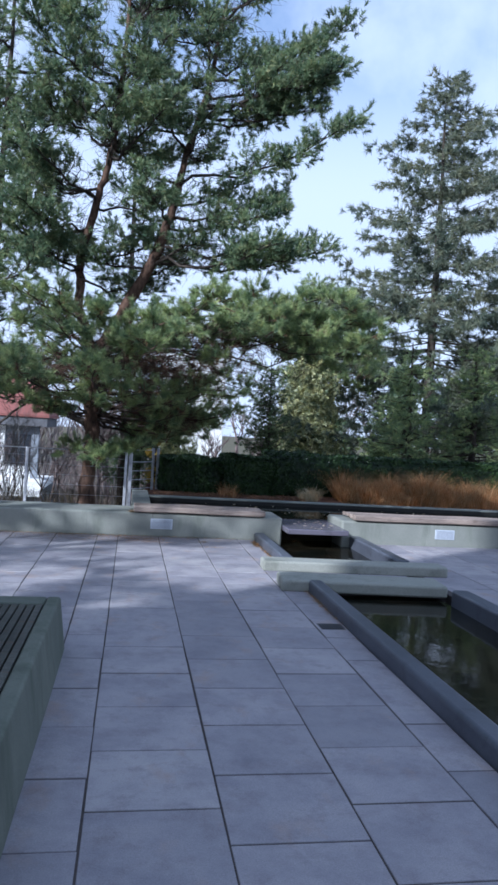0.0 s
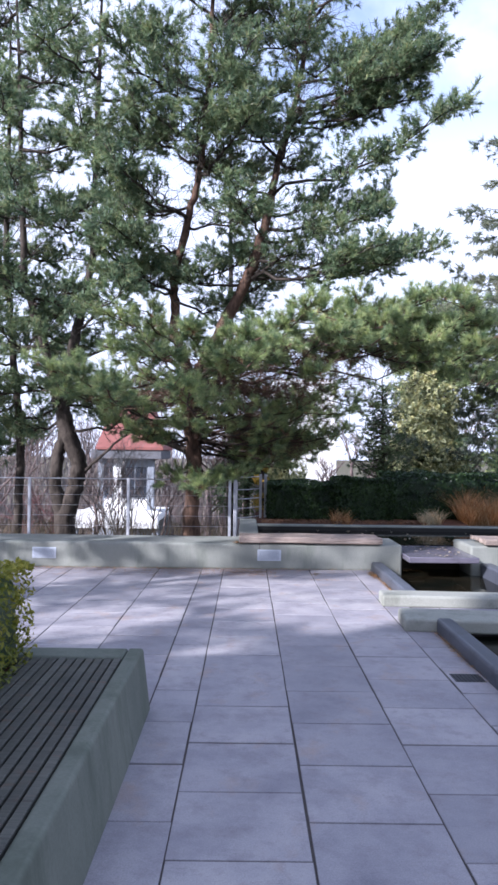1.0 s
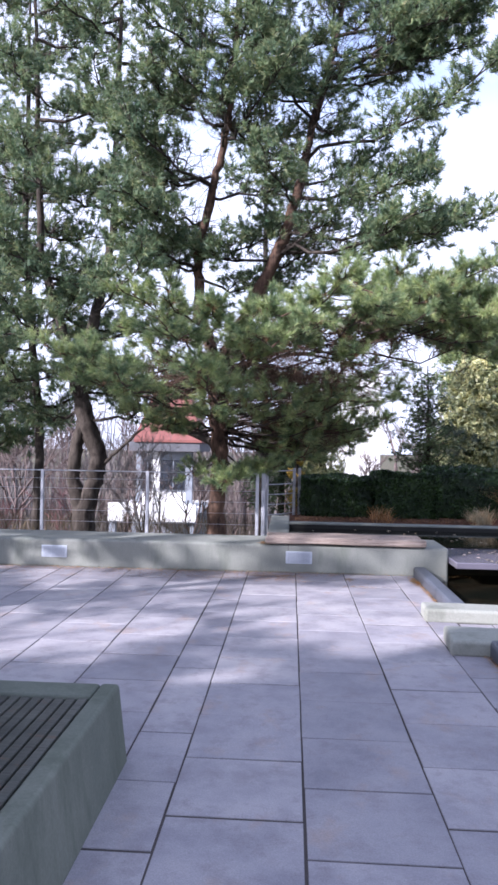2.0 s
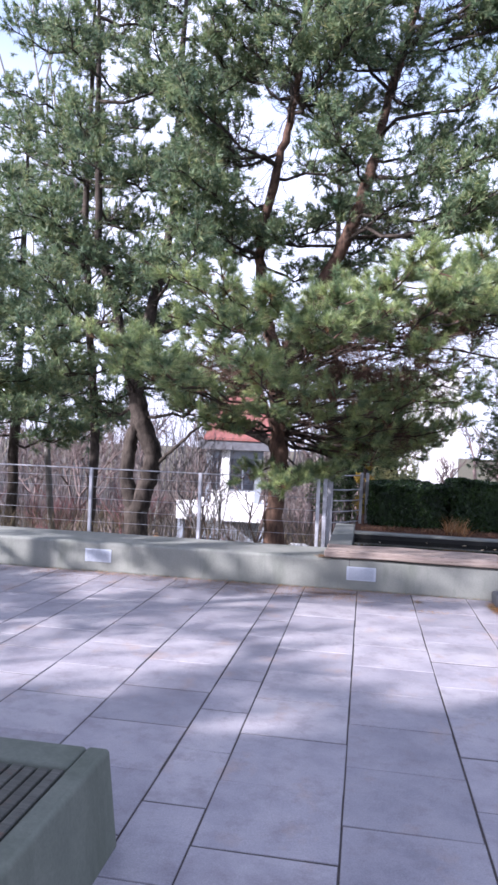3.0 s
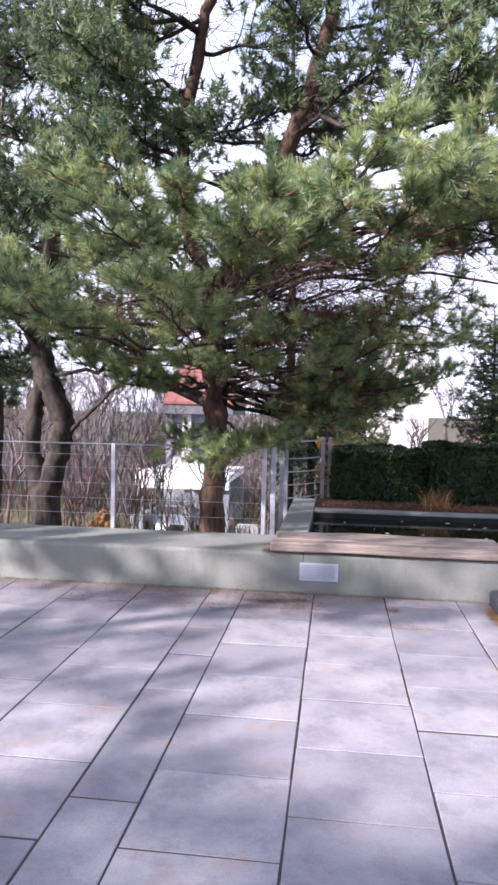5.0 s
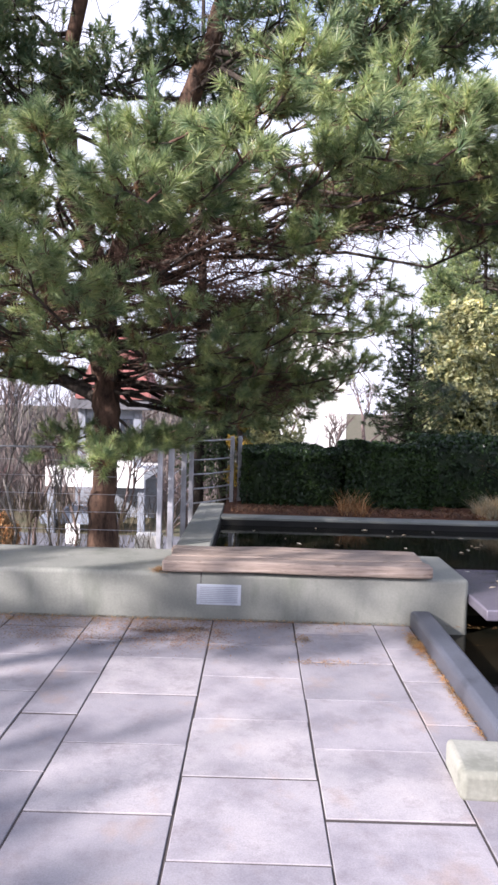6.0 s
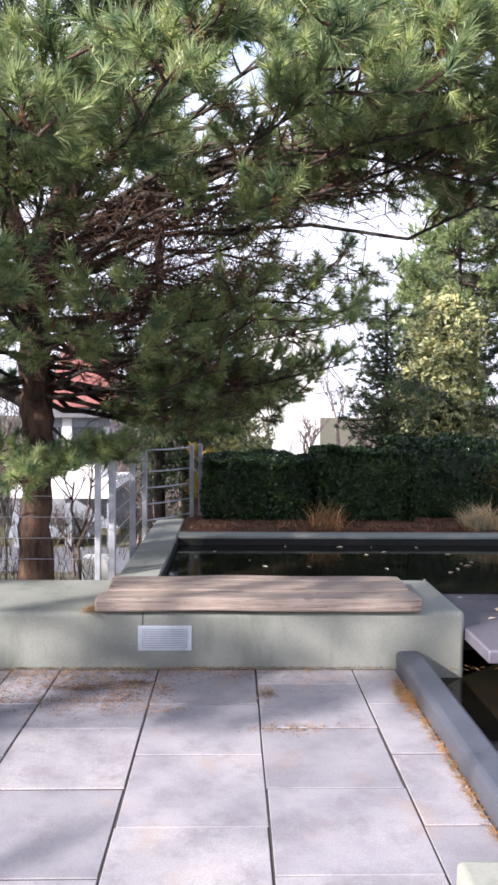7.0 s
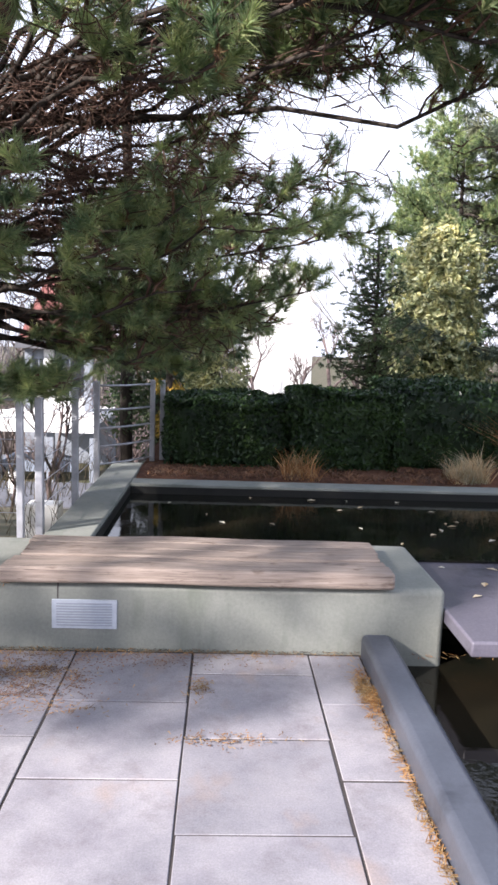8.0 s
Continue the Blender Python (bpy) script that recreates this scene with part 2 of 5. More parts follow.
PAINT, nt, b = material("car_paint", 0.25, 0.3)
b.inputs["Base Color"].default_value = (0.32, 0.36, 0.42, 1)
RUBBER, nt, b = material("rubber", 0.8)
b.inputs["Base Color"].default_value = (0.02, 0.02, 0.02, 1)

# ---- building helpers ----


def mesh_from(name, verts, faces, mat, smooth=False):
    me = bpy.data.meshes.new(name)
    me.from_pydata([tuple(v) for v in verts], [], faces)
    me.materials.append(mat)
    if smooth:
        me.polygons.foreach_set("use_smooth", [True] * len(me.polygons))
    me.update()
    return me


def mesh_tris(name, verts, mat):
    """A mesh of loose triangles, three vertices each."""
    n = len(verts)
    me = bpy.data.meshes.new(name)
    me.vertices.add(n)
    me.vertices.foreach_set("co", np.asarray(verts, dtype=np.float32).ravel())
    me.loops.add(n)
    me.loops.foreach_set("vertex_index", np.arange(n, dtype=np.int32))
    me.polygons.add(n // 3)
    me.polygons.foreach_set("loop_start", np.arange(0, n, 3, dtype=np.int32))
    me.polygons.foreach_set("loop_total", np.full(n // 3, 3, dtype=np.int32))
    me.materials.append(mat)
    me.update(calc_edges=True)
    return me


def under(name, me, parent=None, label="", at=None):
    ob = new(name, me)
    if parent:
        ob.parent = parent
    if at is not None:
        ob.matrix_basis = at
    if label:
        ob["label"] = label
    return ob


def empty(name, at=None):
    ob = new(name)
    ob.empty_display_size = 0.1
    if at is not None:
        ob.matrix_basis = at
    return ob


def rbox(name, x0, x1, y0, y1, z0, z1, mat, bevel=0.01, seg=2, rough=0.0, cuts=0):
    """A box with rounded edges; with cuts and rough its faces wander a little, as cast or worn ones do."""
    bm = bmesh.new()
    bmesh.ops.create_cube(bm, size=1)
    for v in bm.verts:
        v.co = Vector(((x0 + x1) / 2 + v.co.x * (x1 - x0), (y0 + y1) / 2 + v.co.y * (y1 - y0), (z0 + z1) / 2 + v.co.z * (z1 - z0)))
    if bevel:
        bmesh.ops.bevel(bm, geom=list(bm.edges), offset=bevel, segments=seg, profile=0.5, affect="EDGES")
    for f in bm.faces:
        f.smooth = max(abs(c) for c in f.normal) < 0.999
    if cuts:
        axis = 0 if x1 - x0 > y1 - y0 else 1
        lo, hi = (x0, x1) if axis == 0 else (y0, y1)
        for k in range(1, cuts + 1):
            at = Vector((0, 0, 0))
            at[axis] = lo + (hi - lo) * k / (cuts + 1)
            way = Vector((0, 0, 0))
            way[axis] = 1
            bmesh.ops.bisect_plane(bm, geom=list(bm.verts) + list(bm.edges) + list(bm.faces), plane_co=at, plane_no=way)
        for v in bm.verts:
            v.co += noise.noise_vector(v.co * 1.7) * rough
    me = bpy.data.meshes.new(name)
    bm.to_mesh(me)
    bm.free()
    me.materials.append(mat)
    return me


def frame_of(d):
    d = Vector(d).normalized()
    a = d.cross(Vector((0, 0, 1)))
    if a.length < 1e-3:
        a = Vector((1, 0, 0))
    a.normalize()
    return d, a, d.cross(a).normalized()


class Tubes:
    """Collects tapered, bending tubes into one mesh."""

    def __init__(self):
        self.v, self.f = [], []

    def add(self, pts, radii, sides=6):
        base = len(self.v)
        n = len(pts)
        _, a, _ = frame_of(pts[1] - pts[0])
        for k, p in enumerate(pts):
            d = (pts[min(k + 1, n - 1)] - pts[max(k - 1, 0)]).normalized()
            a = (a - d * a.dot(d)).normalized()
            c = d.cross(a)
            for s in range(sides):
                w = 2 * math.pi * s / sides
                self.v.append(p + (a * math.cos(w) + c * math.sin(w)) * radii[k])
        for k in range(n - 1):
            for s in range(sides):
                i, j = base + k * sides + s, base + k * sides + (s + 1) % sides
                self.f.append((i, j, j + sides, i + sides))
        self.f.append(tuple(base + s for s in reversed(range(sides))))
        self.f.append(tuple(base + (n - 1) * sides + s for s in range(sides)))

    def mesh(self, name, mat):
        return mesh_from(name, self.v, self.f, mat, True)


def bend(a, b, rng, n=8, sag=0.0, wander=0.06):
    """Points from a to b along a crooked line that sags by `sag` midway."""
    a, b = Vector(a), Vector(b)
    length = (b - a).length
    off = Vector((0, 0, 0))
    out = []
    for k in range(n):
        s = k / (n - 1)
        if 0 < k < n - 1:
            off = off * 0.6 + Vector((rng.gauss(0, 1), rng.gauss(0, 1), rng.gauss(0, 1))) * wander * length / n * 2
        else:
            off = Vector((0, 0, 0))
        out.append(a.lerp(b, s) + off - Vector((0, 0, sag * length * math.sin(math.pi * s))))
    return out


def needle_tuft(count, length, width, rng, back=0.35, tilts=(10, 88)):
    """Needles round a short shoot along +z, one triangle each."""
    v = []
    for _ in range(count):
        base = Vector((0, 0, rng.uniform(-back, 0.25) * length))
        tilt, turn = radians(rng.uniform(*tilts)), rng.uniform(0, 2 * math.pi)
        d = Vector((math.sin(tilt) * math.cos(turn), math.sin(tilt) * math.sin(turn), math.cos(tilt)))
        _, a, c = frame_of(d)
        side = (a * math.cos(turn * 3) + c * math.sin(turn * 3)) * width / 2
        tip = base + d * length * rng.uniform(0.75, 1.1)
        v += [base - side, base + side, tip]
    return np.array([tuple(p) for p in v])


def scatter(template, places, rng):
    """Copies of a template of loose triangles; places: (point, direction, scale)."""
    m = len(places)
    rot = np.empty((m, 3, 3))
    pos = np.empty((m, 3))
    for k, (p, d, s) in enumerate(places):
        d, a, c = frame_of(d)
        w = rng.uniform(0, 6.283)
        x = a * math.cos(w) + c * math.sin(w)
        y = d.cross(x)
        rot[k] = np.array([x, y, d]).T * s
        pos[k] = p
    return (np.einsum("mij,nj->mni", rot, template) + pos[:, None, :]).reshape(-1, 3)


def leaf_cloud(points, normals, size, rng_np, spread=0.9):
    """Leaves as pairs of triangles, folded along the midrib."""
    n = len(points)
    d = normals + rng_np.normal(0, spread, (n, 3))
    d /= np.linalg.norm(d, axis=1)[:, None] + 1e-9
    r = rng_np.normal(0, 1, (n, 3))
    a = np.cross(d, r)
    a /= np.linalg.norm(a, axis=1)[:, None] + 1e-9
    c = np.cross(d, a)
    s = size * rng_np.uniform(0.6, 1.3, (n, 1))
    tip, base = points + a * s, points - a * s
    l, q = points + c * s * 0.5 + d * s * 0.15, points - c * s * 0.5 + d * s * 0.15
    return np.stack([base, l, tip, base, tip, q], axis=1).reshape(-1, 3)


# ---- large structure: terrace, walls, pools ----
W = 0.61
WALL_L, WALL_R = -9.5, 9.5

# ground under and round the terrace: one sheet to the horizon, falling away behind the fence


def ground_height(x, y):
    if y < 0.5:
        return -0.7
    near = 0.06 + 0.04 * noise.noise(Vector((x * 0.6, y * 0.6, 3)))
    fall = min(max((y - 1.3) / 24.0, 0), 1)
    return near - 5.35 * fall


xs = [-900, -300, -120, -60, -40, -30] + [-24 + k * 1.0 for k in range(49)] + [30, 40, 60, 120, 300, 900]
ys = [-900, -300, -100, -40, -20, 0.4, 0.55] + [1.0 + k * 0.8 for k in range(36)] + [32, 36, 44, 60, 100, 300, 900]
gv = [(x, y, ground_height(x, y)) for y in ys for x in xs]
gf = [(j * len(xs) + i, j * len(xs) + i + 1, (j + 1) * len(xs) + i + 1, (j + 1) * len(xs) + i) for j in range(len(ys) - 1) for i in range(len(xs) - 1)]
tagged(new("ground", mesh_from("ground", gv, gf, GROUND, True)), "rough grassy ground falling away behind the fence", "ground", kind="structure")

# bed that shows in the joints, in strips round the two basins
terrace = empty("terrace_floor")
tagged(terrace, "pale pinkish-grey square concrete slabs with dark open joints", "pavement", kind="structure")
for x0, x1, y0, y1 in ((WALL_L, 1.58, -14, 0.02), (3.14, WALL_R, -14, 0.02), (1.58, 3.14, -3.46, -2.10)):
    under("bedding", rbox("bedding", x0, x1, y0, y1, -0.45, -0.004, BASE, 0), terrace)


def garden_wall(name, x0, x1, label):
    wall = empty(name, pose(0, 0, 0))
    tagged(wall, label, "wall", kind="structure")
    under("wall_body", rbox("wall_body", x0, x1, 0.0, 0.88, -0.42, 0.365, WALL, 0.035, 4, 0.006, 18), wall)
    return wall


garden_wall("wall_north", WALL_L, 1.95, "low mossy grey-green concrete seat wall")
garden_wall("wall_north_east", 2.93, WALL_R, "low mossy grey-green concrete seat wall beyond the spillway")

thing_joint = new("wall_joint", rbox("wall_joint", -0.104, -0.098, -0.0015, 0.02, 0.279, 0.362, BASE, 0))
tagged(thing_joint, "thin dark casting joint in the wall", "joint", kind="structure")

# upper pool: side wall, rear rim, water
side = empty("pool_wall")
tagged(side, "narrow greenish concrete pool wall running away from the terrace", "wall", kind="structure")
under("coping", rbox("coping", -0.42, -0.10, 0.882, 3.92, -0.3, 0.36, WALL, 0.012, 2, 0.004, 8), side)
rim = empty("pool_rim")
tagged(rim, "long grey concrete rear rim of the upper pool", "wall", kind="structure")
under("coping", rbox("coping", -0.098, WALL_R, 2.78, 3.04, -0.3, 0.355, WALL, 0.012, 2, 0.004, 12), rim)


under("liner", rbox("liner", -0.098, WALL_R, 2.768, 2.779, -0.3, 0.33, LINER, 0.002, 1), rim)
under("liner", rbox("liner", -0.099, -0.090, 0.884, 2.767, -0.3, 0.33, LINER, 0.002, 1), side)


def water_sheet(name, x0, x1, y0, y1, z, label):
    tagged(new(name, rbox(name, x0, x1, y0, y1, z - 0.12, z, WATER, 0)), label, "water", kind="structure")


water_sheet("water_upper", -0.1, WALL_R, 0.88, 2.768, 0.265, "dark still water of the upper pool with floating leaves")
water_sheet("water_middle", 1.66, 3.06, -2.2, 0.86, -0.06, "dark water of the middle basin under the spillway")
water_sheet("water_lower", 1.66, 3.02, -14, -3.3, -0.05, "dark rippled water of the lower channel")


def thing(name, me, label, category, at=None, group=""):
    ob = under(name, me, None, "", at)
    return tagged(ob, label, category, group)


thing("spill_slab", rbox("spill_slab", 1.953, 2.927, -0.40, 0.90, 0.17, 0.25, SPILL, 0.012, 2), "wet purplish-grey concrete spillway slab between the pools", "slab")
thing("curb", rbox("curb", 1.50, 1.66, -2.12, -0.003, -0.42, 0.125, CURB, 0.03, 3, 0.003, 6), "smooth blue-grey concrete curb of the middle basin", "curb", group="basin curbs")
thing("curb", rbox("curb", 3.06, 3.24, -2.12, -0.003, -0.42, 0.125, CURB, 0.03, 3, 0.003, 6), "smooth blue-grey concrete curb of the middle basin", "curb", group="basin curbs")
thing("curb", rbox("curb", 1.50, 1.66, -14, -3.46, -0.42, 0.125, CURB, 0.03, 3, 0.003, 14), "dark smooth concrete curb along the lower channel", "curb", group="basin curbs")
thing("curb", rbox("curb", 3.02, 3.22, -14, -3.80, -0.42, 0.125, CURB, 0.03, 3, 0.003, 14), "dark smooth concrete curb along the lower channel", "curb", group="basin curbs")
thing("bridge_slab", rbox("bridge_slab", 0, 2.38, 0, 0.32, -0.012, 0.125, SLAB, 0.028, 3, 0.003, 5), "pale rounded concrete bridge slab between the basins", "slab", pose(1.20, -2.42, 0, 0, 0, -3), group="bridge slabs")
thing("bridge_slab", rbox("bridge_slab", 0, 1.86, 0, 0.48, -0.012, 0.122, SLAB, 0.028, 3, 0.003, 5), "pale wide concrete bridge slab with a wet front", "slab", pose(1.20, -3.50, 0, 0, 0, -5), group="bridge slabs")

# seats on the seat walls: a front timber and boards behind it


def seat_boards(x0, x1):
    seat = empty("timber_bench", pose(0, 0, 0))
    tagged(seat, "weathered reddish-grey timber seat boards on the wall", "bench", group="seats on the walls")
    edges = [-0.045, 0.115, 0.255, 0.395, 0.535, 0.675]
    rng = random.Random(4)
    for k in range(5):
        a, b2 = edges[k], edges[k + 1] - 0.016
        z1 = 0.440 + rng.uniform(-0.004, 0.004)
        under("board", rbox("board", x0 + rng.uniform(0, 0.04), x1 - rng.uniform(0, 0.035), a, b2, 0.377 if k == 0 else 0.387, z1 + (0.026 if k == 0 else 0.004), PLANK, 0.018 if k == 0 else 0.010, 3, 0.012, 22), seat)
    for k in range(4):
        x = x0 + 0.12 + k * (min(x1, x0 + 2.06) - x0 - 0.24) / 3
        under("batten", rbox("batten", x, x + 0.06, 0.125, 0.66, 0.362, 0.386, SLAT, 0.002, 1), seat)
    return seat


seat_boards(-0.40, 1.68)
seat_boards(3.12, 9.3)


def louvre_light(x):
    plate = empty("wall_light", pose(x, 0, 0))
    tagged(plate, "pale rectangular louvred light plate set in the wall", "wall light", group="wall lights")
    under("plate", rbox("plate", -0.17, 0.17, -0.008, 0.03, 0.118, 0.277, PLATE, 0.004, 2), plate)
    for k in range(9):
        z = 0.137 + k * 0.0145
        under("louvre", rbox("louvre", -0.145, 0.145, -0.0125, -0.0075, z, z + 0.006, SLOT, 0.0015, 1), plate)


for lx in (-6.40, -3.185, 0.038, 4.70, 7.9):
    louvre_light(lx)

drain = empty("floor_drain", pose(1.25, -4.98, 0.0))
tagged(drain, "dark iron drain grate set flush among slabs", "drain")
under("frame", rbox("frame", 0, 0.23, 0, 0.20, -0.01, 0.002, GRATE, 0.003, 1), drain)
for k in range(7):
    under("bar", rbox("bar", 0.02 + k * 0.028, 0.034 + k * 0.028, 0.02, 0.18, 0.0, 0.007, GRATE, 0.001, 1), drain)

# slatted bench planter with a clipped box hedge
bench = empty("planter_bench", pose(0, 0, 0))
tagged(bench, "low grey-green concrete planter bench with dark timber slats", "bench")
BX, BY = -0.945, -5.585
rim_mesh = rbox("rim", BX - 0.095, BX, -14, BY, -0.01, 0.392, BENCH, 0.018, 3, 0.003, 10)
for v in rim_mesh.vertices:
    v.co.x += 0.05 * max(0.0, 1 - v.co.z / 0.39) if v.co.x > BX - 0.045 else 0.0
under("rim", rim_mesh, bench)
under("end_rim", rbox("end_rim", -4.2, BX - 0.097, BY - 0.20, BY, -0.01, 0.390, BENCH, 0.018, 3, 0.003, 6), bench)
# solid block under the slats in the dark joint colour, showing in their gaps
under("slat_backing", rbox("slat_backing", -1.70, BX - 0.097, -14, BY - 0.203, -0.01, 0.34, BASE, 0), bench)
for k in range(11):
    x = BX - 0.104 - k * 0.0555
    under("slat", rbox("slat", x - 0.0445, x, -14, BY - 0.210 - 0.006 * (k % 3), 0.34, 0.386, SLAT, 0.006, 2), bench)
under("planting_box", rbox("planting_box", -4.2, -1.71, -14, BY - 0.203, -0.01, 0.36, SOIL, 0.01, 1), bench)


def hedge_box(name, x0, x1, y0, y1, z0, z1, leaf, size, count, label, seed, core, bulge=0.09):
    hedge = empty(name, pose((x0 + x1) / 2, (y0 + y1) / 2, z0))
    tagged(hedge, label, "hedge")
    inv = hedge.matrix_basis.inverted()
    me = rbox("woody_core", x0 + 0.08, x1 - 0.08, y0 + 0.08, y1 - 0.08, z0, z1 - 0.08, core, 0.1, 3, 0.04, 6)
    me.transform(inv)
    under("woody_core", me, hedge)
    g = np.random.default_rng(seed)
    ext = np.array([x1 - x0, y1 - y0, z1 - z0])
    area = np.array([ext[1] * ext[2], ext[0] * ext[2], ext[0] * ext[1]])
    pick = g.choice(3, count, p=area / area.sum())
    u = g.uniform(0, 1, (count, 3))
    sgn = np.where(g.uniform(0, 1, count) < 0.5, 0.0, 1.0)
    sgn = np.where(pick == 2, 1.0, sgn)
    u[np.arange(count), pick] = sgn
    p = np.array([x0, y0, z0]) + u * ext
    nrm = np.zeros((count, 3))
    nrm[np.arange(count), pick] = sgn * 2 - 1
    lump = np.array([noise.noise(Vector(q) * 1.6) + 0.5 * noise.noise(Vector(q) * 5) for q in p])
    p += nrm * (lump[:, None] * bulge - g.exponential(0.03, (count, 1)))
    # rounded shoulders
    over = np.clip((u[:, 2] - 0.82) / 0.18, 0, 1)[:, None] * (pick != 2)[:, None]
    p -= nrm * over ** 2 * 0.07
    p -= np.array([hedge.location])
    under("leaves", mesh_tris("leaves", leaf_cloud(p, nrm, size, g), leaf), hedge)


hedge_box("box_hedge", -3.4, -1.59, -10.5, -5.74, 0.36, 0.99, BOX_LEAF, 0.019, 36000, "clipped yellow-green box hedge behind the bench", 11, HEDGE, 0.035)

# planting bed behind the pool
bedx = [-0.09 + k * 0.3 for k in range(33)]
bedy = [3.042, 3.3, 3.6, 4.0, 4.6, 5.4, 6.5, 8.0]
bv = [(x, y, 0.33 + 0.05 * min(1, (y - 3.04)) + 0.05 * noise.noise(Vector((x * 1.5, y * 1.5, 7))) * min(1, (y - 3.04) * 3) - max(0, y - 6) * 0.25) for y in bedy for x in bedx]
bf = [(j * 33 + i, j * 33 + i + 1, (j + 1) * 33 + i + 1, (j + 1) * 33 + i) for j in range(7) for i in range(32)]
bv += [(x, y, -0.8) for y in (3.042, 8.0) for x in (bedx[0], bedx[-1])]
o = len(bv) - 4
bf += [tuple(j * 33 for j in range(7, -1, -1)) + (o, o + 2), tuple(range(33)) [::-1] + (o, o + 1)]
tagged(new("planting_bed", mesh_from("planting_bed", bv, bf, SOIL, True)), "reddish-brown leaf-strewn soil bed behind the pool", "soil", kind="structure")
hedge_box("yew_hedge", 0.12, 1.55, 3.75, 5.0, 0.33, 1.08, HEDGE, 0.028, 16000, "dark green clipped hedge behind the pool", 21, HEDGE)
hedge_box("yew_hedge", 1.45, 2.6, 3.65, 4.9, 0.33, 1.17, HEDGE, 0.028, 15000, "dark green clipped hedge with a bulging lighter top", 22, HEDGE)
hedge_box("yew_hedge", 2.5, 8.8, 3.95, 5.2, 0.33, 1.28, HEDGE, 0.032, 26000, "long dark green clipped hedge behind dry grasses", 23, HEDGE)

# ---- fence ----
fence = empty("fence", pose(0, 0, 0))
tagged(fence, "grey galvanised post and wire fence on the wall", "fence")
posts = [(-0.56, 0.95), (-2.15, 0.95), (-3.70, 0.95), (-5.25, 0.95), (-6.8, 0.95), (-8.35, 0.95)]
sideposts = [(-0.48, 1.12), (-0.48, 2.25), (-0.50, 3.35), (-0.02, 3.98), (0.08, 4.05)]
for px, py in posts + sideposts:
    r = 0.022 if (px, py) in posts else 0.026
    under("post", rbox("post", px - r, px + r, py - r, py + r, -0.1, 1.24, STEEL, 0.006, 2), fence)


def wire(a, b, r, name="wire"):
    t = Tubes()
    pa, pb = Vector(a), Vector(b)
    t.add([pa, pa.lerp(pb, 0.5) - Vector((0, 0, 0.008)), pb], [r] * 3, 5)
    under(name, t.mesh(name, STEEL), fence)


wire((-9.5, 0.95, 1.235), (-0.56, 0.95, 1.235), 0.009, "top_rail")
for z in (0.50, 0.66, 0.82, 0.98, 1.12):
    wire((-9.5, 0.95, z), (-0.56, 0.95, z), 0.0025)
    wire((-0.48, 1.12, z), (-0.50, 3.35, z), 0.0035)
for z in (0.42, 0.60, 0.78, 0.96, 1.2):
    wire((-0.50, 3.35, z), (-0.02, 3.98, z), 0.010, "bar")

# ---- trees ----


def tree_thing(name, base, label, group=""):
    t = empty(name, Matrix.Translation(base))
    tagged(t, label, "tree", group)
    return t


def place_mesh(me, t):
    me.transform(t.matrix_basis.inverted())
    return me


